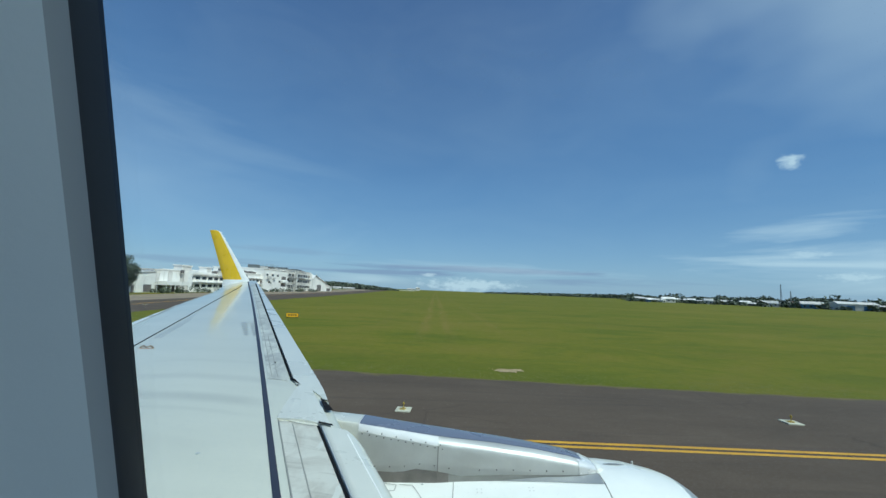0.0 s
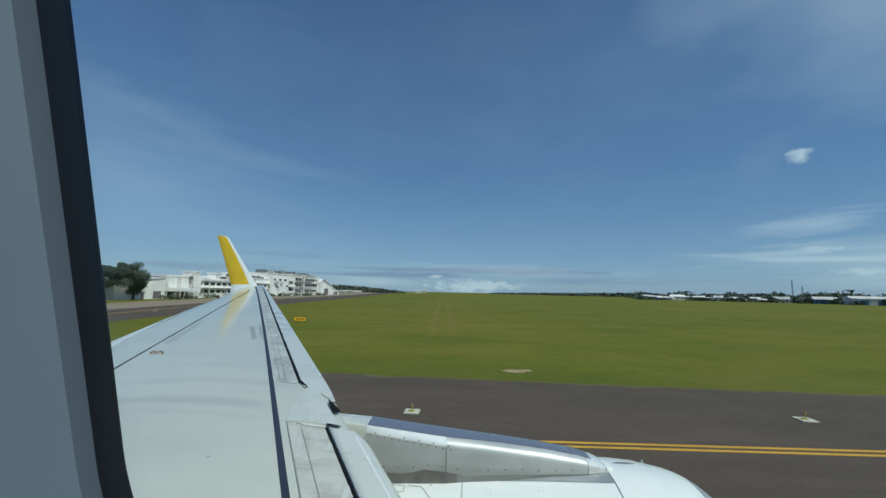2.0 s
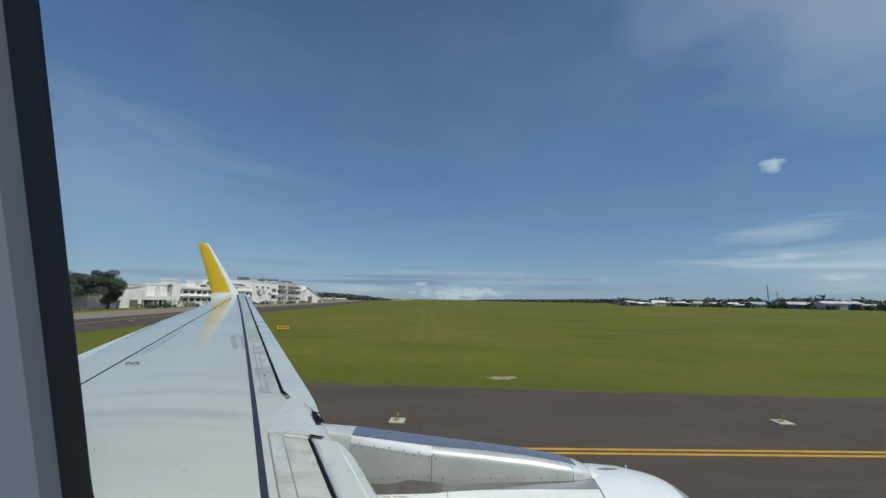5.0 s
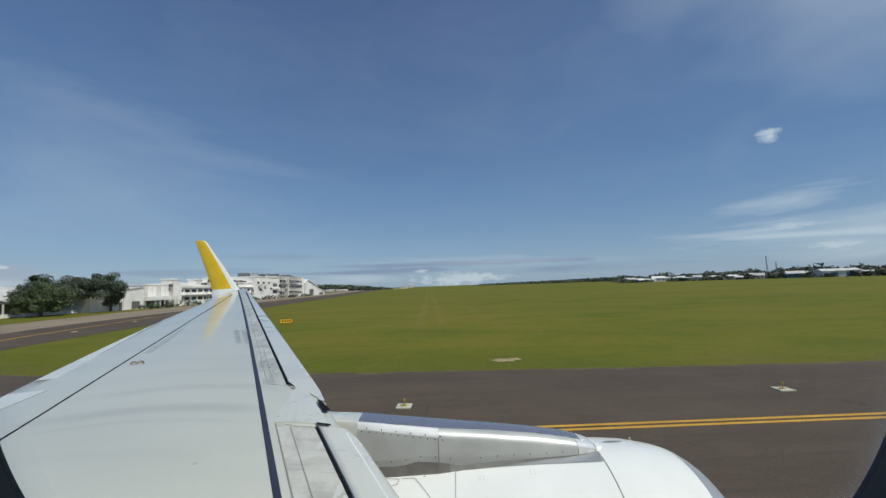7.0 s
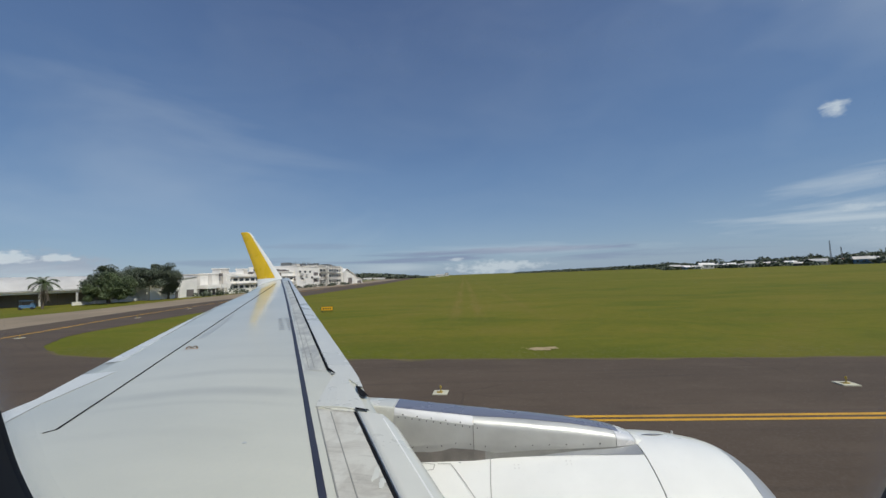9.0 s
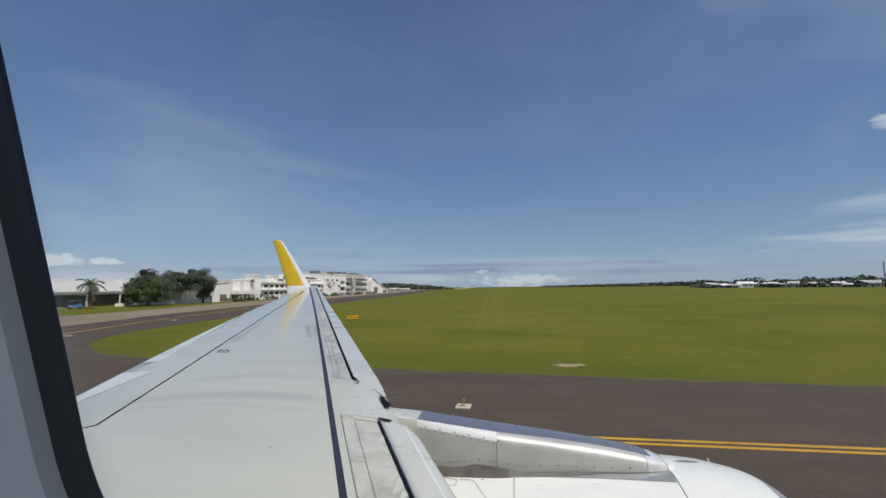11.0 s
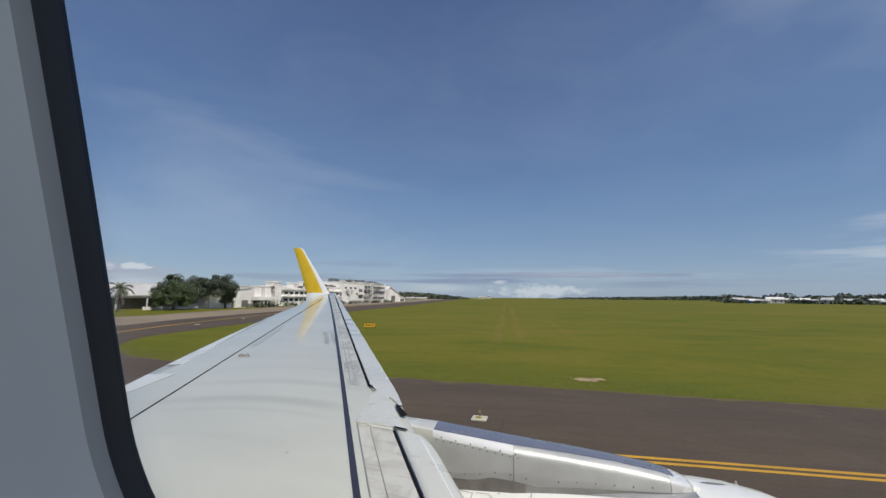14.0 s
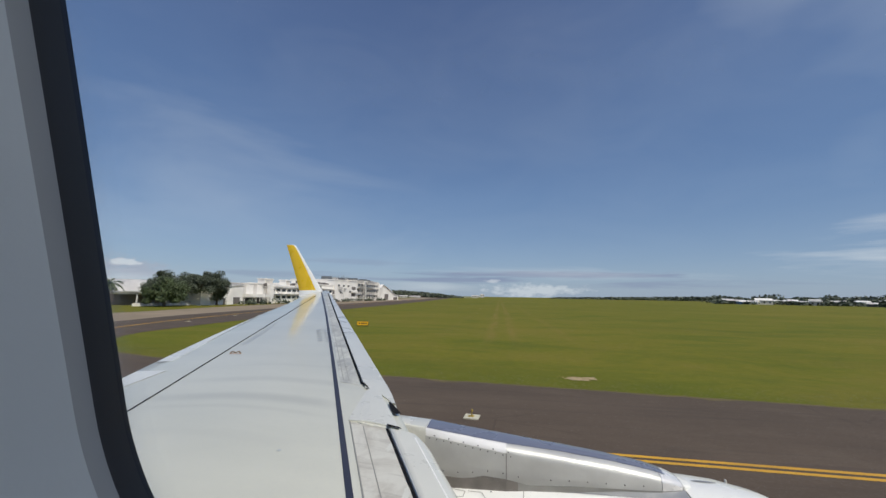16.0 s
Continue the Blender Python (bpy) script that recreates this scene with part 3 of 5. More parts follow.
asphalt_left = arc([(-290, 2100), (-158, 1000), (-122, 700), (-88, 380), (-70, 150), (-64, 96), (-59.2, 64), (-54.6, 48), (-50, 20), (-50, -60), (-50, -300)], 6)
verge_left = arc([(-390, 2100), (-205, 1000), (-158, 700), (-116, 380), (-95, 193), (-86, 122), (-80, 89), (-76, 71), (-74, 20), (-80, -60), (-80, -300)], 6)
mesh = bpy.data.meshes.new("taxiway")
bm = bmesh.new()
bm.faces.new([bm.verts.new((x, y, 0.02)) for x, y in field_edge + asphalt_left + [(400, -300)]])
bmesh.ops.triangulate(bm, faces=bm.faces[:])
bmesh.ops.recalc_face_normals(bm, faces=bm.faces[:])
if sum(f.normal.z for f in bm.faces) < 0:
    bmesh.ops.reverse_faces(bm, faces=bm.faces[:])
bm.to_mesh(mesh)
mesh.materials.append(M["asphalt"])
tagged(new("road_taxiway", mesh), "dark worn asphalt taxiway with faint stains", "taxiway", kind="structure")
g = Geo()
g.grid([[(x, y, 0.012) for x, y in asphalt_left], [(x, y, 0.012) for x, y in verge_left]])
tagged(new("road_shoulder", g.mesh("shoulder", M["shoulder"])), "brown dusty paved shoulder beside the taxiway", "shoulder", kind="structure")


def painted(name, centre, width, z, mat):
    g = Geo()
    left, right = [], []
    for k, (x, y) in enumerate(centre):
        x0, y0 = centre[max(0, k - 1)]
        x1, y1 = centre[min(len(centre) - 1, k + 1)]
        n = Vector((-(y1 - y0), x1 - x0)).normalized() * (width / 2)
        left.append((x + n.x, y + n.y, z))
        right.append((x - n.x, y - n.y, z))
    g.grid([left, right])
    return g.mesh(name, mat)


def edge_line(x):
    return 12.1 - 0.01 * (x - 8)


for k, off in enumerate((-0.16, 0.16)):
    run = arc([(200, edge_line(200) + off), (60, edge_line(60) + off), (8, edge_line(8) + off), (-12, edge_line(-12) + off)], 10)
    tagged(new("road_marking_near", painted("line", run, 0.17, 0.026, M["line"])), "double yellow taxiway edge line", "road marking", kind="structure")
for k, off in enumerate((-0.2, 0.2)):
    run = arc([(-38 + off, 12), (-41.5 + off, 26), (-44.8 + off, 38.4), (-48.6 + off, 49.8), (-52.4 + off, 66), (-56 + off, 84), (-63 + off, 130), (-77 + off, 300), (-96 + off, 560)], 10)
    tagged(new("road_marking_far", painted("line", run, 0.2, 0.026, M["line"])), "double yellow line curving away on asphalt", "road marking", kind="structure")

# ---- the airplane ----
airplane = thing("airplane", pose(-3, -1.8, 0), "white and grey airliner with a yellow winglet, standing on the taxiway", "airplane")
BASE = Matrix.Translation((3, 1.8, 0))      # parts are written in world metres


def plane_part(name, me, parent=None, label=""):
    ob = part(name, me, parent or airplane, label)
    if parent is None:
        ob.matrix_basis = BASE
    return ob


def lead_x(y):
    d = y - 4
    full = 0.042 * clamp01(d / 0.5) * clamp01((13.5 - y) / 5)
    return -1.062 - (0.5327 * d + 0.0005 * d * d if d > 0 else 0.51 * d) + full


def trail_x(y):
    d = y - 4
    return -4.631 - (0.3454 * d - 0.0045 * d * d + 0.042 * max(0, y - 12) ** 2 if d > 0 else 0.06 * d)


CAMBER = [(0, -0.05), (0.04, -0.025), (0.1, 0.0), (0.2, 0.03), (0.45, 0.05), (0.75, 0.02), (1.0, -0.04)]


def wing_z(x, y):
    """Height of the wing's upper skin."""
    chord = lead_x(y) - trail_x(y)
    c = clamp01((lead_x(y) - x) / chord)
    return 2.858 + 0.1059 * y + 0.0005 * max(0, y - 6) ** 2 + lerp_table(CAMBER, c) * min(1, chord / 2.5) - 0.254 * c * (max(y, 0) / 15.4) ** 3


def spar_x(y):
    d = y - 4
    return -1.702 - 0.4986 * d - (0.0011 * d * d if d > 0 else 0)


def slat_x(y):
    d = y - 4
    return min(-1.360 - 0.5171 * d - 0.0001 * d * d, lead_x(y) - 0.07) if d > -0.3 else lead_x(y) - 0.212


def hinge_x(y):
    d = y - 4
    return -3.754 - 0.3230 * d - 0.0005 * d * d


def thick(c, chord):
    """Depth of the section below its upper skin."""
    return 0.13 * chord * (1 - c) * min(1, (c / 0.12) ** 0.5) * (0.75 + 0.5 * c) + 0.02


g = Geo()
TOP = [0, 0.012, 0.03, 0.06, 0.1, 0.15, 0.2, 0.3, 0.4, 0.5, 0.6, 0.7, 0.75, 0.85, 0.93, 1.0]
rows = []
for k in range(61):
    y = 0.19 + (15.4 - 0.19) * k / 60
    xl, xt = lead_x(y), trail_x(y)
    ch = xl - xt
    row = [(xl - c * ch, y, wing_z(xl - c * ch, y)) for c in TOP]
    row += [(xl - c * ch, y, wing_z(xl - c * ch, y) - thick(c, ch)) for c in TOP[::-1]]
    nose = wing_z(xl, y) - 0.5 * thick(0.03, ch)
    row += [(xl + 0.012, y, nose)]
    rows.append(row)
g.grid(rows, 0, True, True)
wing = plane_part("wing", g.mesh("wing", M["wing"], True), None, "glossy pale grey painted metal wing")


def strip(name, fx, half, y0, y1, mat, lift=0.004, label="", n=40, parent=None):
    """A thin raised band that runs along the wing."""
    a, b = [], []
    for k in range(n + 1):
        y = y0 + (y1 - y0) * k / n
        x = fx(y)
        a.append((x + half, y, wing_z(x + half, y) + lift))
        b.append((x - half, y, wing_z(x - half, y) + lift))
    g = Geo()
    g.grid([a, b], 0, False, True)
    low = [[(x, y, z - lift - 0.004) for x, y, z in q] for q in (a, b)]
    g.grid([low[0], a], 0, False, True)
    g.grid([b, low[1]], 0, False, True)
    return plane_part(name, g.mesh(name, mat), parent or wing, label)


def sheet(name, fx0, fx1, y0, y1, mat, lift=0.005, label="", n=24, m=4, parent=None):
    """A panel between two lines of the wing, following its skin."""
    rows = []
    for k in range(n + 1):
        y = y0 + (y1 - y0) * k / n
        xa, xb = fx0(y), fx1(y)
        q = [(xa + (xb - xa) * j / m, y) for j in range(m + 1)]
        row = [(x, y, wing_z(x, y) + lift) for x, y in q]
        rows.append([(row[0][0], y, row[0][2] - lift - 0.01), *row, (row[-1][0], y, row[-1][2] - lift - 0.01)])
    g = Geo()
    g.grid(rows, 0, False, True)
    return plane_part(name, g.mesh(name, mat, False), parent or wing, label)


strip("sealant_strip", spar_x, 0.026, 0.4, 15.1, M["seal"], 0.004, "dark blue sealant line")
strip("hinge_gap", hinge_x, 0.011, 3.20, 14.0, M["gap"], 0.004, "dark spoiler hinge gap")
strip("hinge_hook", lambda y: hinge_x(3.20) - 1.1 * (3.21 - y), 0.010, 3.15, 3.21, M["gap"], 0.004)
# trailing edge flap and spoiler steps
sheet("flap", lambda y: hinge_x(y) - 0.62 - 0.05 * (y - 5), lambda y: trail_x(y) + 0.015, 5.2, 9.8, M["flap"], 0.003, "paler trailing edge flap", 24)
sheet("flap", lambda y: hinge_x(y) - 0.42 - 0.26 * clamp01((4.75 - y) / 0.9), lambda y: trail_x(y) + 0.015, 2.2, 4.75, M["flap"], 0.003, "paler inner trailing edge flap", 24)
strip("flap_edge", lambda y: hinge_x(y) - 0.42 - 0.26 * clamp01((4.75 - y) / 0.9), 0.006, 2.4, 4.72, M["soft_line"], 0.004)
strip("flap_edge", lambda y: hinge_x(y) - 0.62 - 0.05 * (y - 5), 0.005, 6.4, 9.8, M["soft_line"], 0.004)
for k in range(2):
    strip("stencil_bar", lambda y: hinge_x(y) + 0.10 + 0.07 * k, 0.018, 6.15, 8.2 - 0.5 * k, M["mark_soft"], 0.003, "", 20)
# dull strip behind the outer slat, with its panels
sheet("leading_edge_panel", lambda y: spar_x(y) + 0.06, lambda y: slat_x(y) - 0.03, 4.55, 14.3, M["sooty"], 0.003, "stained grey leading edge panel", 40)
for y in (5.9, 7.6, 9.4, 11.6):
    sheet("panel_joint", lambda q: spar_x(q) + 0.09, lambda q: slat_x(q) - 0.05, y, y + 0.012, M["soft_line"], 0.005, "", 1)
strip("panel_seam", lambda y: spar_x(y) + 0.105, 0.005, 4.62, 13.0, M["soft_line"], 0.005)
strip("panel_seam", lambda y: spar_x(y) + 0.175, 0.004, 4.62, 6.6, M["soft_line"], 0.005)
g = Geo()
g.poly([(-2.10 + 0.030 * math.cos(a), 5.12 + 0.05 * math.sin(a), wing_z(-2.10, 5.12) + 0.005) for a in (2 * math.pi * k / 10 for k in range(10))])
plane_part("worn_patch", g.mesh("worn_patch", M["slat"]), wing)
g = Geo()
g.poly([(-2.105 + 0.012 * math.cos(a), 5.17 + 0.02 * math.sin(a), wing_z(-2.10, 5.17) + 0.007) for a in (2 * math.pi * k / 10 for k in range(10))])
plane_part("drain_hole", g.mesh("drain_hole", M["gap"]), wing)
strip("slat_gap", slat_x, 0.015, 4.57, 14.4, M["gap"], 0.006, "black gap behind the slat")
sheet("slat", lambda y: slat_x(y) + 0.02, lambda y: lead_x(y) - 0.004, 4.44, 14.5, M["slat"], 0.016, "pale leading edge slat", 40, 5)
g = Geo()
g.poly([(x, y, wing_z(x, y) + 0.020) for x, y in ((-1.690, 4.60), (-1.605, 4.505), (-1.517, 4.440), (-1.640, 4.60))])
plane_part("slat_notch", g.mesh("notch", M["gap"]), wing)


def glove():
    """The raised white fairing between the slats, over the pylon."""
    rows = []
    for k in range(13):
        s = k / 12
        y = 3.56 + 1.04 * s
        xa = lerp_table([(0, -1.40), (0.12, -1.43), (0.7, -1.52), (0.86, -1.53), (1, -1.50)], s)
        xb = lerp_table([(0, -0.935), (0.3, -1.09), (0.62, -1.285), (1, -1.47)], s)
        rows.append([(xa - 0.012, y, wing_z(xa, y) - 0.01)] + [(xa + (xb - xa) * q, y, wing_z(xa + (xb - xa) * q, y) + 0.016 + 0.012 * math.sin(math.pi * q) * (1 - s))
                                                             for q in (0, 0.2, 0.4, 0.6, 0.8, 1)] + [(xb + 0.012, y, wing_z(xb, y) - 0.06)])
    g = Geo()
    g.grid(rows, 0, False, False)
    g.poly([(x, y, z) for x, y, z in rows[0]])
    return g.mesh("fairing", M["slat"], False)


plane_part("slat_fairing", glove(), wing, "white raised fairing above the pylon")
sheet("slat_end", lambda y: lead_x(y) - 0.05 - 0.15 * clamp01((y - 4.2) / 0.24), lambda y: lead_x(y) - 0.004, 4.15, 4.438, M["slat"], 0.016, "inner end of the outer slat", 8)
g = Geo()
g.poly([(x, y, wing_z(x, y) + 0.026) for x, y in ((-1.205, 4.135), (-1.162, 4.031), (-1.077, 3.862), (-1.041, 3.852), (-1.007, 3.894), (-1.077, 4.003), (-1.162, 4.112))])
plane_part("slat_cutout", g.mesh("cutout", M["gap"]), wing)
# black patch: gap and shade below the fairing's edge, as a colour
g = Geo()
g.poly([(x, y, wing_z(x, y) + 0.034) for x, y in ((-1.029, 3.525), (-0.944, 3.522), (-0.902, 3.520), (-0.925, 3.556), (-1.045, 3.562))])
plane_part("fairing_gap_shade", g.mesh("fairing_gap_shade", M["gap"]), wing)
g = Geo()
g.poly([(x, y, wing_z(x, y) + 0.009) for x, y in ((-1.217, 3.519), (-1.032, 3.526), (-1.049, 3.562), (-1.316, 3.562))])
plane_part("fairing_lip", g.mesh("fairing_lip", M["slat"]), wing, "worn pale lip under the fairing")
# inner leading edge: stained panel, gap, white slat
sheet("inner_edge_panel", lambda y: spar_x(y) + 0.092, lambda y: slat_x(y) - 0.008, 0.4, 3.545, M["dirty"], 0.004, "stained pale inner leading edge panel", 24)
strip("panel_seam", lambda y: spar_x(y) + 0.092, 0.005, 0.4, 3.58, M["soft_line"], 0.007)
strip("panel_seam", lambda y: spar_x(y) + 0.21, 0.004, 0.4, 3.5, M["soft_line"], 0.007)
strip("slat_gap", slat_x, 0.013, 0.4, 3.53, M["gap"], 0.008, "black gap behind the inner slat")
rows = []
for k in range(33):
    y = 0.4 + 3.12 * (1 - (1 - k / 32) ** 1.3)
    xa, xk = slat_x(y) + 0.02, lead_x(y) + 0.012
    end = clamp01((y - 3.40) / 0.12)
    top, small, large = wing_z(xk, y) + 0.022, 0.03, 0.22 * (1 - 0.7 * end * end)
    row = [(xa, y, wing_z(xa, y) - 0.01)] + [(xa + (xk - xa) * q, y, wing_z(xa, y) + 0.02 + (top - wing_z(xa, y) - 0.02) * q) for q in (0, 0.3, 0.6, 0.85, 1)]
    for a in (5, 10, 15):
        row.append((xk + small * math.sin(radians(a)), y, top - small * (1 - math.cos(radians(a)))))
    x0, z0 = row[-1][0], row[-1][2]
    for a in (26, 38, 50, 62, 76, 90, 110):
        row.append((x0 + large * (math.sin(radians(a)) - math.sin(radians(15))), y, z0 - large * (math.cos(radians(15)) - math.cos(radians(a)))))
    rows.append(row)
g = Geo()
g.grid(rows, 0, False, True)
g.poly([(x, y, z) for x, y, z in rows[-1]])
plane_part("inner_slat", g.mesh("inner_slat", M["slat"], True), wing, "white inner leading edge slat")
# white strip in place of the highlight along the slat's knee
g = Geo()
g.grid([[(row[j][0] + dx, row[j][1], row[j][2] + dz) for j, dx, dz in ((5, -0.006, 0.0005), (5, 0.0, 0.003), (7, 0.002, 0.002), (8, 0.002, -0.001))] for row in rows[:-2]], 0, False, True)
plane_part("edge_glint", g.mesh("edge_glint", M["white"], True), wing, "bright strip painted as the highlight on the slat edge")
rnd = random.Random(4)
for k, (y, long) in enumerate(((3.22, 0.12), (2.66, 0.14), (2.55, 0.08), (2.1, 0.1))):
    g = Geo()
    x = slat_x(y) - 0.022
    pts = []
    for q in range(14):
        a = 2 * math.pi * q / 14
        s = 0.6 + 0.5 * noise.noise((math.cos(a) * 1.7, math.sin(a) * 1.7, k * 3.1))
        pts.append((x - 0.018 - 0.044 * s * math.cos(a), y + long * s * math.sin(a) - 0.5 * 0.03 * s * math.cos(a) + 0.02 * noise.noise((a * 3, k, 2))))
    g.poly([(px, py, wing_z(px, py) + 0.0065) for px, py in pts])
    plane_part("worn_patch", g.mesh("worn_patch", M["slat"]), wing)
# small markings
def bar(x0, x1, y0, y1, mat, name="stencil_bar", label=""):
    g = Geo()
    g.poly([(x, y, wing_z(x, y) + 0.004) for x, y in ((x0, y0), (x1, y0), (x1, y1), (x0, y1))])
    plane_part(name, g.mesh(name, mat), wing, label)


for k in range(7):
    for j in range(2):
        y = 6.50 + k * 0.15
        x = -3.16 - 0.54 * (y - 6.50) + 0.15 * j
        bar(x - 0.04, x + 0.04, y, y + 0.085, M["mark_soft"])


def mark_line(pts, half, mat):
    """A small painted outline on the wing."""
    for (xa, ya), (xb, yb) in zip(pts, pts[1:]):
        n = Vector((-(yb - ya), xb - xa)).normalized() * half
        g = Geo()
        g.poly([(x, y, wing_z(x, y) + 0.004) for x, y in ((xa + n.x, ya + n.y), (xa - n.x, ya - n.y), (xb - n.x, yb - n.y), (xb + n.x, yb + n.y))][::-1])
        plane_part("warning_mark", g.mesh("warning_mark", mat), wing, "small faded orange mark")


HUMP = [(-0.085, 0.0), (-0.078, 0.55), (-0.050, 1.0), (-0.020, 0.6), (0.0, 0.3), (0.020, 0.6), (0.050, 1.0), (0.078, 0.55), (0.085, 0.0)]
mark_line([(-4.02 + u - 0.73 * 0.15 * v, 5.54 + 0.15 * v) for u, v in HUMP], 0.012, M["mark_brown"])
mark_line([(-4.115, 5.535), (-3.925, 5.535)], 0.009, M["mark_orange"])
g = Geo()
g.tube((-1.70, 2.94, wing_z(-1.7, 2.94) - 0.01), (-1.70, 2.94, wing_z(-1.7, 2.94) + 0.002), 0.017, 0.016, 12)
plane_part("filler_cap", g.mesh("filler_cap", M["smudge"]), wing)


def winglet_mesh():
    """Blended tip: a curved root, a tapered blade leaning aft, a rounded top."""
    levels = [0, 0.03, 0.06, 0.095, 0.1, 0.2, 0.35, 0.5, 0.65, 0.8, 0.9, 0.95, 0.985, 1.0]
    g = Geo()
    sides = ([], [])
    for s in levels:
        z = 4.33 + 2.10 * s
        root = clamp01(s / 0.12)
        y = 15.4 + 0.10 * (1 - (1 - root) ** 2) + 0.17 * s
        x0 = lerp_table([(0, -7.22), (0.03, -7.32), (0.06, -7.40), (0.1, -7.49), (0.95, -8.72), (0.985, -8.80), (1, -8.90)], s)
        x1 = lerp_table([(0, -8.50), (0.10, -8.50), (0.5, -8.80), (1, -9.20)], s)
        dip = 0.19 * (1 - root)
        half = 0.05 * (x0 - x1)
        cut = 0.27 - 0.14 * s
        us = [0, cut * 0.25, cut * 0.6, cut, cut + 0.12, 0.5, 0.65, 0.8, 0.92, 1.0]
        far = y / 15.4
        for side, sign in zip(sides, (-1, 1)):
            side.append([((x0 + (x1 - x0) * u) * far, y + sign * half * (4 * u * (1 - u)) ** 0.6, 4.39 + (z - dip * u - 4.39) * far) for u in us])
    for side, flip in zip(sides, (True, False)):
        k, m = len(g.v), 10
        for row in side:
            g.v += row
        for a in range(len(side) - 1):
            for b in range(m - 1):
                q = (k + a * m + b, k + a * m + b + 1, k + (a + 1) * m + b + 1, k + (a + 1) * m + b)
                g.f.append(q[::-1] if flip else q)
                g.i.append(1 if levels[a] >= 0.099 and b >= 3 else 0)
    return g.mesh("winglet", [M["white"], M["yellow"]], True)


plane_part("winglet", winglet_mesh(), None, "yellow upswept winglet with a white leading edge")

# engine
AX_Y, AX_Z = 4.05, 1.61


def nacelle_rows(profile, sides=56):
    return [[(x, AX_Y + r * math.sin(2 * math.pi * k / sides), AX_Z + r * math.cos(2 * math.pi * k / sides)) for k in range(sides)] for x, r in profile]


g = Geo()
g.grid(nacelle_rows([(-1.9, 0.78), (-1.2, 0.98), (-0.5, 1.09), (0.2, 1.135), (0.9, 1.15), (1.52, 1.15)]), 0, True)
engine = plane_part("engine_nacelle", g.mesh("nacelle", M["white"], True), None, "white engine nacelle with panel joints")
g = Geo()
g.grid(nacelle_rows([(1.530, 1.15), (1.7, 1.145), (1.95, 1.126), (2.2, 1.077), (2.28, 1.053), (2.338, 1.032)]), 0, True)
plane_part("inlet_cowl", g.mesh("inlet_cowl", M["white"], True), engine, "white rounded inlet cowl")
g = Geo()
g.grid(nacelle_rows([(2.342, 1.030), (2.40, 1.002), (2.46, 0.963), (2.52, 0.912), (2.57, 0.853), (2.61, 0.79), (2.615, 0.745), (2.58, 0.71), (2.3, 0.70), (1.8, 0.74), (1.3, 0.76)]), 0, True)
plane_part("inlet_lip", g.mesh("inlet_lip", M["lip"], True), engine, "satin bare metal inlet lip")
g = Geo()
g.grid(nacelle_rows([(1.519, 1.143), (1.531, 1.143)]), 0, True)
plane_part("cowl_joint", g.mesh("cowl_joint", M["soft_line"]), engine)


def on_nacelle(x, a, lift=0.004):
    """A point of the nacelle at a degrees inboard from its top."""
    r = lerp_table([(-1.9, 0.78), (-1.2, 0.98), (-0.5, 1.09), (0.2, 1.135), (0.9, 1.15), (1.52, 1.15), (1.7, 1.145), (1.95, 1.126), (2.2, 1.077)], x) + lift
    return (x, AX_Y - r * math.sin(radians(a)), AX_Z + r * math.cos(radians(a)))


def cowl_patch(name, x0, x1, a0, a1, mat, lift=0.004, label=""):
    g = Geo()
    g.grid([[on_nacelle(x0 + (x1 - x0) * k / 8, a, lift) for k in range(9)] for a in (a0, (a0 + a1) / 2, a1)], 0, False, False)
    return plane_part(name, g.mesh(name, mat), engine, label)


def cowl_line(points, half=0.004):
    """A thin joint drawn over the cowl through (x, angle) points."""
    for (x0, a0), (x1, a1) in zip(points, points[1:]):
        g = Geo()
        rows = []
        for k in range(7):
            x, a = x0 + (x1 - x0) * k / 6, a0 + (a1 - a0) * k / 6
            dx, da = (0.0, half * 50) if abs(x1 - x0) > abs(a1 - a0) * 0.02 else (half, 0.0)
            rows.append([on_nacelle(x - dx, a - da, 0.003), on_nacelle(x + dx, a + da, 0.003)])
        g.grid(rows, 0, False, False)
        plane_part("panel_joint", g.mesh("panel_joint", M["cowl_joint"]), engine)


cowl_line([(0.150, 13.5), (0.132, 28.0), (0.120, 60.0)], 0.004)
cowl_line([(-0.9, 13.0), (-0.50, 14.6), (-0.364, 16.2), (-0.374, 19.4), (-0.45, 19.6)], 0.004)
cowl_line([(-0.337, 16.0), (-0.219, 16.5), (-0.081, 27.7), (0.02, 36.0)], 0.004)
cowl_patch("cowl_strip", -1.1, 0.176, 7.4, 13.3, M["white"], 0.030, "raised white panel")
g = Geo()
g.grid([[on_nacelle(-1.1 + 1.276 * k / 8, 13.3, d) for k in range(9)] for d in (0.030, 0.0)], 0, False, False)
g.grid([[on_nacelle(0.176, 7.4 + 5.9 * k / 4, d) for k in range(5)] for d in (0.0, 0.030)], 0, False, False)
plane_part("panel_edge", g.mesh("panel_edge", M["white"]), engine)
cowl_patch("fairing_ledge", 0.178, 1.516, 2.0, 14.1, M["ledge"], 0.003, "bare grey metal ledge beneath the pylon")
cowl_patch("ledge_joint", -1.0, 0.17, 13.9, 14.35, M["cowl_joint"], 0.004)
for x, a in ((0.372, 20.0), (0.834, 18.5)):
    for dx in (-0.018, 0.018):
        for da in (-0.9, 0.9):
            cowl_patch("latch", x + dx - 0.006, x + dx + 0.006, a + da - 0.3, a + da + 0.3, M["latch"], 0.004)
cowl_patch("latch", -0.142, -0.124, 15.8, 16.4, M["mark_grey"], 0.004)
for k in range(8):
    t0, t1 = k / 8, (k + 1) / 8
    wide = 1.3 * math.sin(math.pi * (k + 0.5) / 8) ** 0.7
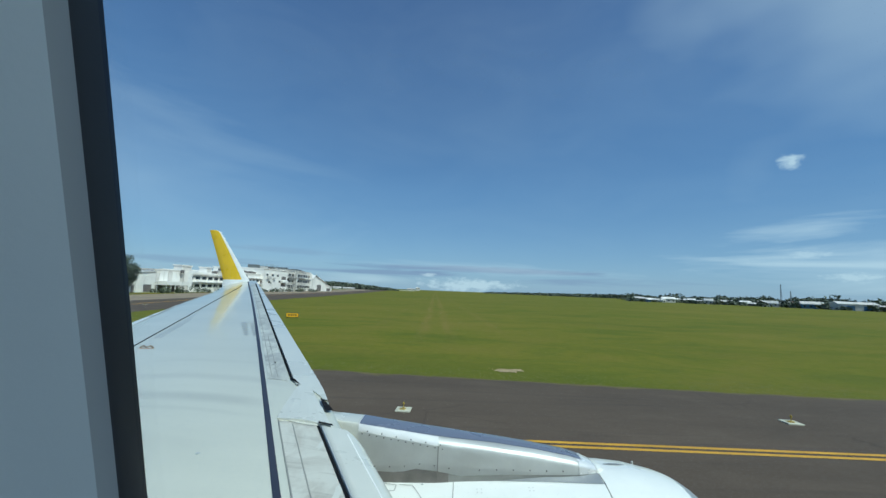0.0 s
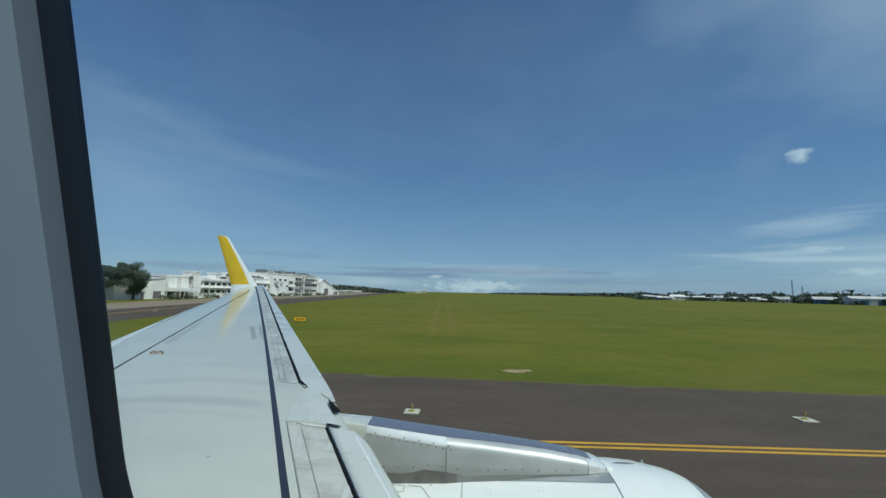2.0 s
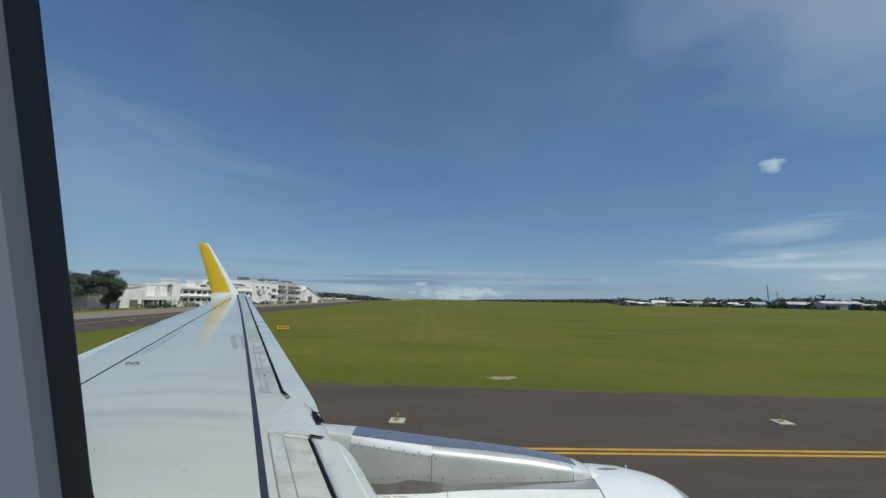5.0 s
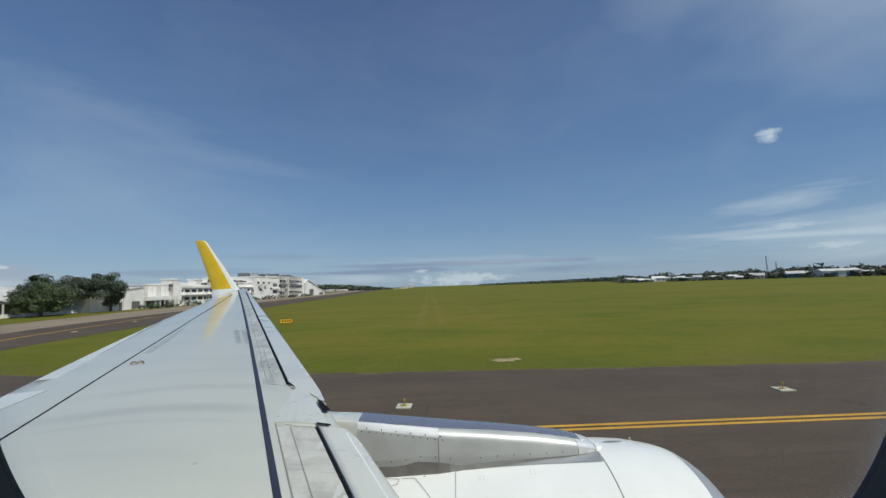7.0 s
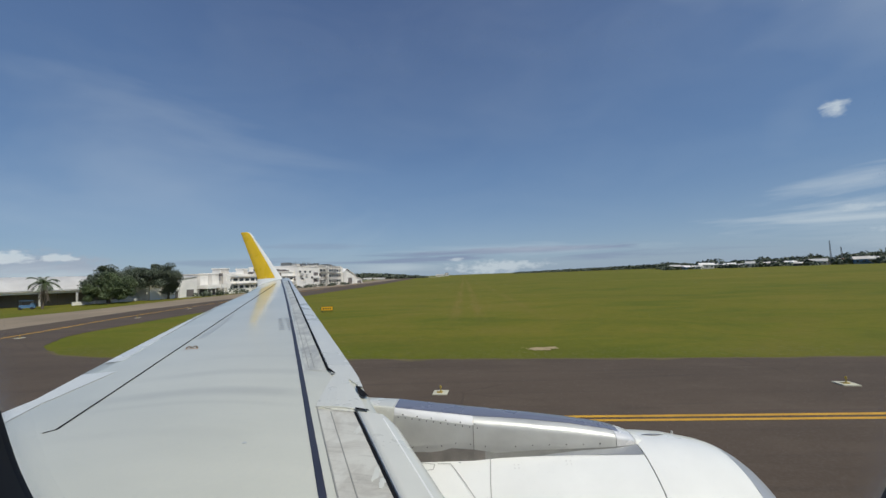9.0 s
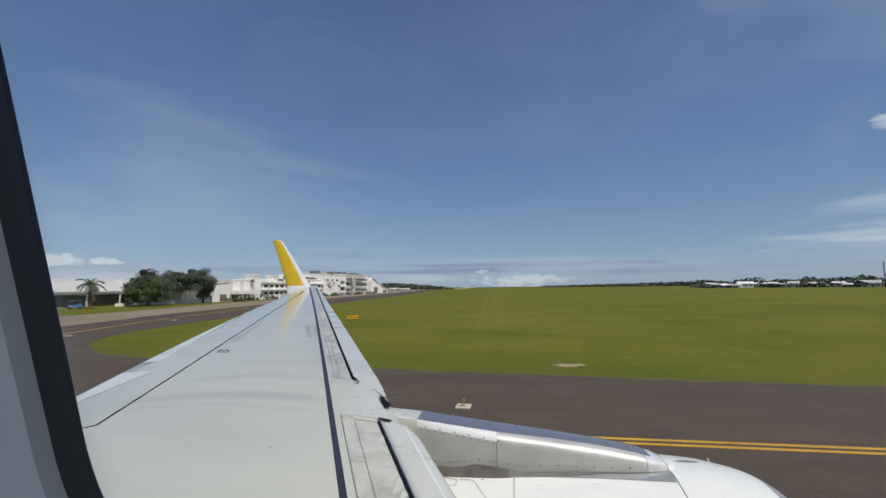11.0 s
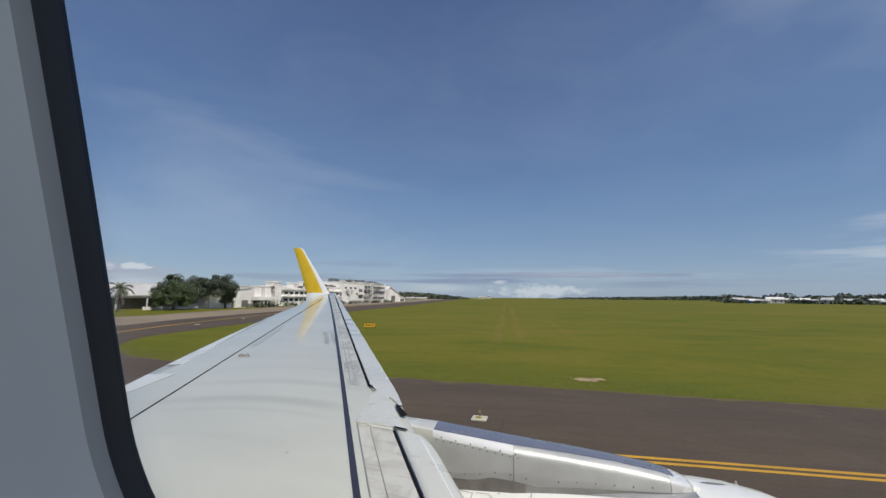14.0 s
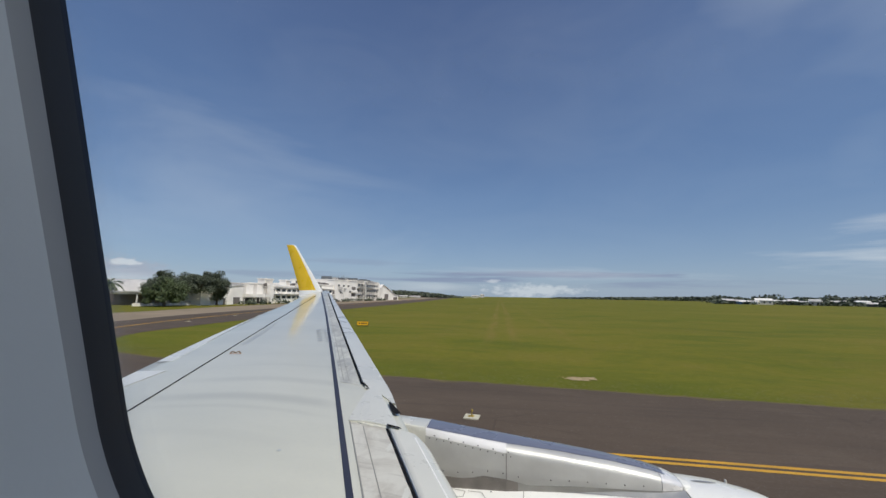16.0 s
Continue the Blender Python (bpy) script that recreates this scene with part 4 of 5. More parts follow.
    mid_a = -4.0 - 2.6 * (t0 + t1) / 2
    cowl_patch("vent_slot", 1.655 + 0.225 * t0, 1.655 + 0.225 * t1, mid_a - wide, mid_a + wide, M["vent"], 0.003)
x, y, z = on_nacelle(2.03, -14, 0)
g = Geo()
g.tube((x, y, z - 0.01), (x, y, z + 0.028), 0.014, 0.010, 8)
plane_part("drain_nub", g.mesh("drain_nub", M["cowl_joint"]), engine)
# fan and core behind the inlet
g = Geo()
g.poly(nacelle_rows([(1.5, 0.76)])[0])
plane_part("fan_disc", g.mesh("fan_disc", M["dark"]), engine)


PYLON_TOP = [(-1.15, 3.165), (-0.75, 3.135), (-0.05, 3.050), (0.5, 2.995), (0.9, 2.945), (1.25, 2.885), (1.42, 2.838), (1.53, 2.793), (1.60, 2.765), (1.64, 2.72)]
PYLON_HALF = [(-1.15, 0.20), (-0.7, 0.235), (0.0, 0.265), (0.6, 0.245), (1.0, 0.213), (1.17, 0.203), (1.3, 0.188), (1.43, 0.162), (1.53, 0.132), (1.60, 0.072), (1.64, 0.012)]
PYLON_CREST = [(-1.15, 0.17), (-0.7, 0.165), (0.0, 0.10), (0.5, 0.055), (1.0, 0.035), (1.45, 0.02), (1.64, 0.002)]
PYLON_DROP = [(-1.15, 0.06), (-0.6, 0.058), (0.0, 0.062), (0.3, 0.088), (0.6, 0.115), (1.0, 0.105), (1.4, 0.066), (1.53, 0.028), (1.60, 0.010), (1.64, 0.004)]
PYLON_SHIFT = [(-1.15, 0.09), (-0.6, 0.085), (0.0, 0.07), (0.6, 0.05), (1.1, 0.03), (1.64, 0.0)]
SKIRT_TOP = [(-0.7, 2.76), (-0.35, 2.76), (-0.2, 2.80), (0.0, 2.79), (0.2, 2.755), (0.6, 2.772), (1.0, 2.758), (1.3, 2.757), (1.5, 2.757)]


def pylon_station(x):
    zt, h, c, s = (lerp_table(t, x) for t in (PYLON_TOP, PYLON_HALF, PYLON_CREST, PYLON_DROP))
    d = lerp_table(PYLON_SHIFT, x)
    zt, h, c = zt + 0.17 * d, h - d, max(0.002, c - 0.6 * d)
    side = [(h * 1.09, 2.40), (h * 1.08, 2.62), (h * 1.055, min(zt - s - 0.02, zt - 0.16 * min(1, h / 0.2))), (h * 1.01, zt - s - 0.006)]
    q = clamp01(x / 0.5)      # the aft cap is rounder than the forward sheet
    cap = [(h * 1.012, zt - s - 0.008), (h * 1.0, zt - s * (0.86 - 0.10 * q)), (c + (h - c) * (0.86 + 0.06 * q), zt - s * (0.55 - 0.15 * q)),
           (c + (h - c) * (0.71 + 0.03 * q), zt - s * (0.25 - 0.09 * q)), (c + (h - c) * (0.55 - 0.10 * q), zt - s * (0.07 - 0.02 * q)),
           (c + (h - c) * 0.2, zt - s * 0.01), (c, zt)]
    return side, cap


def pylon_skin(x0, x1, which, n=24):
    """Rows of the near side, the far side or the rounded cap between two stations."""
    rows = []
    for k in range(n + 1):
        x = x0 + (x1 - x0) * k / n
        side, cap = pylon_station(x)
        if which == "near":
            sec = [(-a, z) for a, z in side]
        elif which == "far":
            sec = side[::-1]
        else:
            sec = [(-a, z) for a, z in cap] + [(0, cap[-1][1] + 0.003)] + cap[::-1]
        rows.append([(x, AX_Y + 0.02 - lerp_table(PYLON_SHIFT, x) + a, z) for a, z in sec])
    return rows


g = Geo()
for which in ("near", "cap", "far"):
    g.grid(pylon_skin(-1.15, -0.75, which, 6), 0, False, True)
pylon = plane_part("pylon", g.mesh("pylon", M["slat"], True), None, "engine pylon with a bare metal fairing")
g = Geo()
g.grid(pylon_skin(-0.748, 0.0, "cap", 16), 0, False, True)
plane_part("metal_cap", g.mesh("metal_cap", M["polished"], True), pylon, "polished bare aluminium pylon cap")
# crest strip: blue sky mirrored in bare metal, put into its colour
g = Geo()
g.grid([[(x, y, z + 0.003) for x, y, z in row[4:12]] for row in pylon_skin(-0.742, 1.38, "cap", 36)], 0, False, True)
plane_part("crest_reflection", g.mesh("crest_reflection", M["slate"], True), pylon, "slate blue strip with the sky reflection in its colour, along the pylon crest")
for which, x0, x1 in (("near", -0.748, -0.004), ("far", -0.748, -0.004)):
    g = Geo()
    g.grid(pylon_skin(x0, x1, which, 16), 0, False, True)
    plane_part("side_panel", g.mesh("side_panel", M["metal"], True), pylon, "satin bare metal side panel")
# the forward fairing is one curved sheet from skirt to skirt
rows = [a + b[1:-1] + c for a, b, c in zip(*(pylon_skin(0.001, 1.322, which, 30) for which in ("near", "cap", "far")))]
g = Geo()
g.grid(rows, 0, False, True)
plane_part("forward_fairing", g.mesh("forward_fairing", M["metal"], True), pylon, "smooth satin bare metal pylon fairing")
rows = [a + b[1:-1] + c for a, b, c in zip(*(pylon_skin(1.326, 1.508, which, 8) for which in ("near", "cap", "far")))]
g = Geo()
g.grid(rows, 0, False, True)
plane_part("fairing_nose", g.mesh("fairing_nose", M["nose"], True), pylon, "bright polished metal pylon nose")
rows = [a + b[1:-1] + c for a, b, c in zip(*(pylon_skin(1.514, 1.64, which, 8) for which in ("near", "cap", "far")))]
g = Geo()
g.grid(rows, 0, False, True)
plane_part("nose_tongue", g.mesh("nose_tongue", M["white"], True), pylon, "white painted tip of the pylon")
g = Geo()
low = [(x, AX_Y + 0.02 - lerp_table([(-0.7, 0.275), (0, 0.315), (0.6, 0.292), (1.0, 0.234), (1.17, 0.223), (1.3, 0.207), (1.43, 0.180), (1.53, 0.151), (1.6, 0.078)], x)) for x in [-0.7 + 0.1 * k for k in range(23)]]
g.grid([[(x, y, 2.5) for x, y in low if x < 0.15], [(x, y, lerp_table(SKIRT_TOP, x)) for x, y in low if x < 0.15]], 0, False, False)
plane_part("heat_shield", g.mesh("heat_shield", M["brown_metal"]), pylon, "dark brown metal skirt")
g = Geo()
g.grid([[(x, y, 2.5) for x, y in low if x > 0.05], [(x, y, lerp_table(SKIRT_TOP, x)) for x, y in low if x > 0.05]], 0, False, False)
plane_part("skirt", g.mesh("skirt", M["skirt"]), pylon, "dull grey metal skirt")
side, cap = pylon_station(0.0)
g = Geo()
g.grid([[(x, AX_Y - 0.05 - a - 0.0015, z) for x in (-0.005, 0.005)] for a, z in side], 0, False, False)
plane_part("panel_seam", g.mesh("panel_seam", M["soft_line"]), pylon)
bolt = Geo()
bolt.tube((0, 0.003, 0), (0, -0.003, 0), 0.0065, 0.0055, 6)
bolt_mesh = bolt.mesh("rivet", M["rivet"])
for k in range(40):
    x = -0.71 + 0.068 * k * (1 if k < 13 else 1.15)
    if x > 1.33:
        break
    side, cap = pylon_station(x)
    mid_y = AX_Y + 0.02 - lerp_table(PYLON_SHIFT, x)
    if x < 0.1:
        a, z = side[3]
        part("rivet", bolt_mesh, pylon, "", pose(x, mid_y - a * 1.008, z - 0.018))
        if k % 2:
            a, z = cap[1]
            part("rivet", bolt_mesh, pylon, "", pose(x - 0.02, mid_y - a - 0.001, z))
    if k % 2 == 0 and x < 1.3:
        z = lerp_table(SKIRT_TOP, x) + 0.03
        (a0, z0), (a1, z1) = (side[1], side[2]) if z < side[2][1] else (side[2], side[3])
        part("rivet", bolt_mesh, pylon, "", pose(x, mid_y - (a0 + (a1 - a0) * (z - z0) / (z1 - z0)) - 0.001, z))
# fuselage skin round the cabin, open at the window
CY, CZ, CR = -1.80, 4.15, 1.98
g = Geo()
angles_deg = [-90 + 5 * k for k in range(73)]
xs = [-15, -9, -4, -1.2, -0.6, -0.22, 0.22, 0.6, 1.2, 4, 9, 13, 16]
tap = [0.8, 1, 1, 1, 1, 1, 1, 1, 1, 1, 1, 0.85, 0.3]
for a in range(len(xs) - 1):
    for d0, d1 in zip(angles_deg, angles_deg[1:]):
        mid = (d0 + d1) / 2
        if xs[a] > -0.7 and xs[a + 1] < 0.7 and -10 < mid < 25 or xs[a] > -1.3 and xs[a + 1] < 1.3 and 162 < mid < 178:
            continue
        q = []
        for x, s, d in ((xs[a], tap[a], d0), (xs[a + 1], tap[a + 1], d0), (xs[a + 1], tap[a + 1], d1), (xs[a], tap[a], d1)):
            q.append((x, CY + CR * s * math.cos(radians(d)), CZ + CR * s * math.sin(radians(d))))
        g.poly(q)
for k in range(12):
    x0 = -1.2 + 0.2 * k
    for d0, d1 in (((160, 165), (165, 177), (177, 180)) if k % 2 else ((160, 165), (177, 180))):
        g.poly([(x, CY + CR * math.cos(radians(d)), CZ + CR * math.sin(radians(d))) for x, d in ((x0, d0), (x0 + 0.2, d0), (x0 + 0.2, d1), (x0, d1))])
bmf = g.mesh("fuselage", M["white"], True)
plane_part("fuselage", bmf, None, "white fuselage skin")


def gear(x, y, r):
    g = Geo()
    g.tube((x, y, r), (x, y, 2.6), 0.11, 0.14, 12)
    leg = plane_part("landing_gear", g.mesh("landing_gear", M["titan"]), None, "landing gear leg")
    for side in (-0.28, 0.28):
        g = Geo()
        prof = [(-0.17, 0.3), (-0.19, r * 0.72), (-0.15, r * 0.95), (0, r), (0.15, r * 0.95), (0.19, r * 0.72), (0.17, 0.3)]
        g.grid([[(x + q * math.cos(t), y + side + w_, r + q * math.sin(t)) for t in (2 * math.pi * k / 24 for k in range(24))] for w_, q in prof], 0, True)
        plane_part("wheel", g.mesh("wheel", M["dark"], True), leg)


gear(-3.0, 2.0, 0.58)
gear(-3.0, -5.6, 0.58)
gear(9.6, -1.8, 0.4)

# ---- cabin round the camera ----
WX, WZ = 0.0035, 4.405
XA, XB = -0.118, 0.125


def ring(half_w, half_h, radius, y, n=26, tilt=0.27):
    """A rounded rectangle in the side wall, leaning with the wall."""
    pts = []
    for cx, cz, a0 in ((1, 1, 0), (-1, 1, 90), (-1, -1, 180), (1, -1, 270)):
        for k in range(n + 1):
            a = radians(a0 + 90 * k / n)
            x = cx * (half_w - radius) + radius * math.cos(a)
            z = cz * (half_h - radius) + radius * math.sin(a)
            pts.append((WX + x, y - tilt * (z + 0.03), WZ + 0.03 + z))
    return pts


HW, HH, HR = (XB - XA) / 2, 0.165, 0.085


def grown(d, y):
    return ring(HW + d, HH + d, HR + d, y)


def band(name, prof, mat, label="", category="", parent=None):
    g = Geo()
    g.grid([grown(d, y) for d, y in prof], 0, True, True)
    ob = new(name, g.mesh(name, mat, True))
    if parent:
        ob.parent = parent
        return ob
    return tagged(ob, label, category, kind="structure")


window = band("window_1", [(0.055, 0.062), (0.050, 0.068), (0.009, 0.1135), (0.0028, 0.1185)], M["lining"], "pale plastic cabin window surround", "window")
band("window_bevel", [(0.0028, 0.1185), (0.0012, 0.1205), (0.0006, 0.1218)], M["bevel"], parent=window)
band("window_gasket", [(0.0006, 0.1218), (0.0, 0.1232), (0.0, 0.1285)], M["gasket"], parent=window)
band("pane_seal", [(0.0, 0.1285), (0.0, 0.130), (0.014, 0.138), (0.06, 0.158)], M["inner_seal"], parent=window)
g = Geo()
g.poly(grown(0.012, 0.139))
pane = new("pane", g.mesh("pane", M["pane"]))
pane.parent = window
pane.visible_shadow = False
# hazy rim of the acrylic pane, denser towards its edge
for k in range(10):
    rim = band("pane_rim", [(0.0015 + 0.001 * k, 0.1382), (0.0025 + 0.001 * k + (0.002 if k == 9 else 0), 0.1382)], M["rim_%d" % k], parent=window)
    rim.visible_shadow = False
# side wall, inside and outside
outer = []
for x, y, z in grown(0.055, 0.062):
    dx, dz = x - WX, z - WZ - 0.03
    s = min(2.0 / max(abs(dx), 1e-6), 1.02 / max(abs(dz), 1e-6))
    zz = WZ + 0.03 + dz * s
    lean = 0.062 - 0.27 * (dz * s + 0.03) if abs(dz * s) < 0.5 else -0.08 - 0.05 * dz * s
    outer.append((WX + dx * s, min(lean, CY + math.sqrt((CR - 0.07) ** 2 - (zz - CZ) ** 2)), zz))
g = Geo()
g.grid([outer, grown(0.055, 0.062)], 0, True, True)
tagged(new("wall_north", g.mesh("wall_north", M["lining"], False)), "pale plastic cabin side wall", "wall", kind="structure")
g = Geo()
skin = []
for x, y, z in grown(0.06, 0.158):
    dx, dz = x - WX, z - WZ - 0.03
    s = min(0.66 / max(abs(dx), 1e-6), 0.66 / max(abs(dz), 1e-6))
    zz = WZ + 0.03 + dz * s
    skin.append((WX + dx * s, CY + math.sqrt(max(0, CR * CR - (zz - CZ) ** 2)) - 0.006, zz))
g.grid([grown(0.06, 0.158), skin], 0, True, True)
plane_part("window_skin", g.mesh("window_skin", M["white"], False), None, "white outer skin round the window")
for name, box in (("floor", (-2, 2, -3.5, -0.02, 3.36, 3.40)), ("ceiling", (-2, 2, -3.18, -0.41, 5.44, 5.47))):
    g = Geo()
    g.box(*box)
    tagged(new(name, g.mesh(name, M["bevel"] if name == "floor" else M["lining"])), "plain pale cabin " + name, name, kind="structure")
for name, x0 in (("wall_west", -2.04), ("wall_east", 2.0)):
    outline = [(CY + (CR - 0.06) * math.cos(radians(d)), CZ + (CR - 0.06) * math.sin(radians(d))) for d in range(-22, 203, 8)]
    g = Geo()
    g.poly([(x0, y, z) for y, z in outline])
    g.poly([(x0 + 0.04, y, z) for y, z in outline][::-1])
    g.grid([[(x0, y, z) for y, z in outline], [(x0 + 0.04, y, z) for y, z in outline]], 0, True, False)
    tagged(new(name, g.mesh(name, M["lining"])), "plain pale cabin partition", "wall", kind="structure")
g = Geo()
g.box(-2, 2, -3.54, -3.5, 3.4, 4.28)
g.box(-2, 2, -3.54, -3.5, 4.64, 4.95)
g.poly([(-2, -3.52, 4.95), (2, -3.52, 4.95), (2, -3.18, 5.455), (-2, -3.18, 5.455)])
for k in range(9):
    g.box(-2 + 0.4725 * k, -2 + 0.4725 * k + 0.22, -3.54, -3.5, 4.28, 4.64)
tagged(new("wall_south", g.mesh("wall_south", M["lining"])), "pale cabin side wall with a row of windows", "wall", kind="structure")

# ---- airfield things ----


def edge_marker(x, y, turn=0.0):
    t = thing("taxiway_edge_light", pose(x, y, 0.02, 0, 0, turn), "pale concrete plate with a small amber taxiway edge light", "light", "taxiway edge lights")
    g = Geo()
    g.box(-0.27, 0.27, -0.27, 0.27, 0, 0.035)
    part("base_plate", g.mesh("base_plate", M["plate"]), t)
    g = Geo()
    g.box(-0.14, 0.06, -0.09, 0.09, 0.035, 0.052)
    g.tube((0.0, 0, 0.052), (0.0, 0, 0.066), 0.10, 0.09, 12)
    part("collar", g.mesh("collar", M["amber"]), t)
    g = Geo()
    g.tube((0, 0, 0.066), (0, 0, 0.20), 0.018, 0.016, 8)
    part("stem", g.mesh("stem", M["amber"]), t)
    g = Geo()
    g.tube((0, 0, 0.20), (0, 0, 0.265), 0.040, 0.034, 10)
    g.tube((0, 0, 0.265), (0, 0, 0.285), 0.034, 0.015, 10)
    part("lens", g.mesh("lens", M["amber"]), t)
    return t


mk = edge_marker(-1.2, 14.9, -5)
for x, y in ((13.2, 15.1), (28.0, 15.2), (-16.0, 15.4), (-46.0, 52.0), (-41.5, 34.0), (-50.3, 68.0), (-60.0, 130.0)):
    copy_thing(mk, pose(x, y, 0.02, 0, 0, -5))


def guidance_sign(x, y, turn):
    t = thing("guidance_sign", pose(x, y, 0, 0, 0, turn), "small yellow airfield guidance sign box on short legs", "sign")
    g = Geo()
    g.box(-0.78, 0.78, -0.12, 0.12, 0.18, 0.72)
    part("sign_box", g.mesh("sign_box", M["dark"]), t)
    g = Geo()
    g.box(-0.75, 0.75, -0.128, -0.122, 0.21, 0.69)
    part("sign_face", g.mesh("sign_face", M["sign"]), t)
    for a, b in ((-0.54, -0.32), (-0.2, 0.0), (0.1, 0.26), (0.36, 0.54)):
        g = Geo()
        g.box(a, b, -0.134, -0.130, 0.36, 0.54)
        part("letter_bar", g.mesh("letter_bar", M["dark"]), t)
    for a in (-0.58, 0.58):
        g = Geo()
        g.box(a - 0.04, a + 0.04, -0.04, 0.04, 0, 0.18)
        part("leg", g.mesh("leg", M["dark"]), t)


guidance_sign(-19.3, 52.4, 12)

g = Geo()
for cx, cy, rx, ry, z0 in ((3.9, 22.9, 0.72, 0.55, 0.024), (4.6, 23.1, 0.45, 0.34, 0.028)):
    pts = []
    for k in range(56):
        a = 2 * math.pi * k / 56
        s = 0.85 + 0.45 * noise.noise((math.cos(a) * 2.2, math.sin(a) * 2.2, cx)) + 0.3 * noise.noise((math.cos(a) * 7, math.sin(a) * 7, cx))
        pts.append((cx + rx * s * math.cos(a), cy + ry * s * math.sin(a)))
    g.poly([(x, y, z0) for x, y in pts])
rnd = random.Random(17)
for k in range(36):
    x, y, s = 4.1 + rnd.gauss(0, 0.38), 22.95 + rnd.gauss(0, 0.22), rnd.uniform(0.02, 0.05)
    g.tube((x, y, 0.02), (x + rnd.uniform(-0.02, 0.02), y, 0.02 + s), s, s * 0.4, 5)
tagged(new("soil_patch", g.mesh("soil_patch", M["soil"])), "bare dry soil and clods in the grass", "soil", kind="stuff")

# far runway strip
g = Geo()
g.poly([(298, 552, 0.03), (356, 532, 0.03), (358, 541, 0.03), (300, 561, 0.03)])
inner, outer_edge = [], []
for k in range(8):
    a = radians(-10.5 + 1.0 * k)
    inner.append((980 * math.sin(a), 980 * math.cos(a), 0.03))
    outer_edge.append((1180 * math.sin(a), 1180 * math.cos(a), 0.03))
g.grid([outer_edge, inner], 0, False, False)
tagged(new("road_far", g.mesh("road_far", M["plate"])), "pale concrete strip far across the grass", "runway", kind="structure")


# ---- terminal ----
def window_unit(parent, x, y0, y1, z0, z1):
    g = Geo()
    g.box(x + 0.02, x + 0.10, y0, y1, z0, z1)
    fr = part("window", g.mesh("window", M["concrete2"]), parent)
    g = Geo()
    g.box(x + 0.05, x + 0.12, y0 + 0.18, y1 - 0.18, z0 + 0.15, z1 - 0.15)
    part("glass_pane", g.mesh("glass_pane", M["glass"]), fr)
    g = Geo()
    g.box(x + 0.02, x + 0.45, y0 - 0.2, y1 + 0.2, z1, z1 + 0.25)
    part("hood", g.mesh("hood", M["concrete"]), fr)


def block(parent, name, x0, x1, y0, y1, z0, z1, mat="concrete", cap=True):
    g = Geo()
    g.box(x0, x1, y0, y1, z0, z1)
    if cap:
        g.box(x0 - 0.25, x1 + 0.25, y0 - 0.25, y1 + 0.25, z1, z1 + 0.45)
    return part(name, g.mesh(name, M[mat]), parent)


def terminal():
    """The terminal front, block by block; x towards the taxiway, y along the front."""
    t = thing("terminal_building", pose(-97, 112, 0), "long weathered white terminal building with rows of windows", "building")
    rnd = random.Random(77)

    def add(name, mat, *boxes):
        g = Geo()
        for q in boxes:
            g.box(*q)
        return part(name, g.mesh(name, M[mat]), t)

    # plain hall with a gently rising roof
    g = Geo()
    front = [(2, 0), (22.6, 0), (22.6, 7.2), (2, 5.4)]
    g.poly([(0, y, z) for y, z in front])
    g.poly([(-30, y, z) for y, z in front][::-1])
    g.grid([[(0, y, z) for y, z in front], [(-30, y, z) for y, z in front]], 0, True, True)
    part("hall", g.mesh("hall", M["concrete"]), t)
    g = Geo()
    g.grid([[(x, y, h + z) for x, z in ((0.3, -0.2), (0.3, 0.14), (-30.3, 0.14), (-30.3, -0.2))] for y, h in ((1.7, 5.4), (22.6, 7.22))], 0, True)
    part("roof_edge", g.mesh("roof_edge", M["roof"]), t)
    add("service_door", "shade_wall", (0.01, 0.08, 12.4, 13.6, 0, 2.3))
    # dark panels stand for the shade inside open bays
    add("dark_bay", "shade_wall", (0.01, 0.08, 17.5, 21.0, 0.2, 2.6))
    # block clad in tall panels, with a low canopy in front
    block(t, "panel_hall", -30, -0.6, 22.6, 38.5, 0, 7.6, "concrete2")
    for k in range(7):
        add("cladding_panel", "concrete" if k % 3 else "concrete2", (-0.6, -0.42, 22.9 + 2.2 * k, 24.9 + 2.2 * k, 3.6, 7.5))
    block(t, "canopy", -0.6, 3.4, 23.5, 35.5, 2.6, 3.9, "concrete", False)
    for k in range(6):
        add("canopy_post", "concrete2", (3.0, 3.25, 23.8 + 2.25 * k, 24.1 + 2.25 * k, 0, 2.6))
    add("dark_bay", "shade_wall", (-0.58, -0.5, 24.0, 30.0, 0.2, 2.4))
    add("dark_bay", "shade_wall", (-0.58, -0.5, 31.5, 35.0, 0.2, 2.4))
    # white boxes on the roof
    for y0, y1, top in ((37.6, 43.4, 10.2), (53.4, 57.2, 10.3)):
        block(t, "roof_box", -4.4, -1.2, y0, y1, 7.6, top - 0.3, "concrete")
        add("louvre", "concrete2", (-1.18, -1.1, y0 + 0.5, y1 - 0.5, 8.2, top - 0.7))
    # two storeys of window bands
    block(t, "main_wall", -30, 0, 38.5, 66, 0, 7.4)
    block(t, "main_wall", -30, 0, 66, 101, 0, 8.9)
    for k in range(14):
        y = 40.0 + 4.3 * k
        window_unit(t, 0, y, y + 3.1, 4.9, 6.3)
        window_unit(t, 0, y, y + 3.1, 1.9, 3.3)
    for k in range(15):
        add("pilaster", "concrete", (0, 0.3, 39.0 + 4.3 * k, 39.5 + 4.3 * k, 0, 6.9))
    add("ledge", "concrete", (0, 1.3, 38.5, 101, 3.9, 4.25))
    add("ledge", "concrete", (0, 1.0, 38.5, 101, 6.8, 7.05))
    add("stair_tower", "concrete", (0, 1.6, 37.6, 40.0, 0, 7.9))
    for k in range(12):
        y = 58 + 3.5 * k
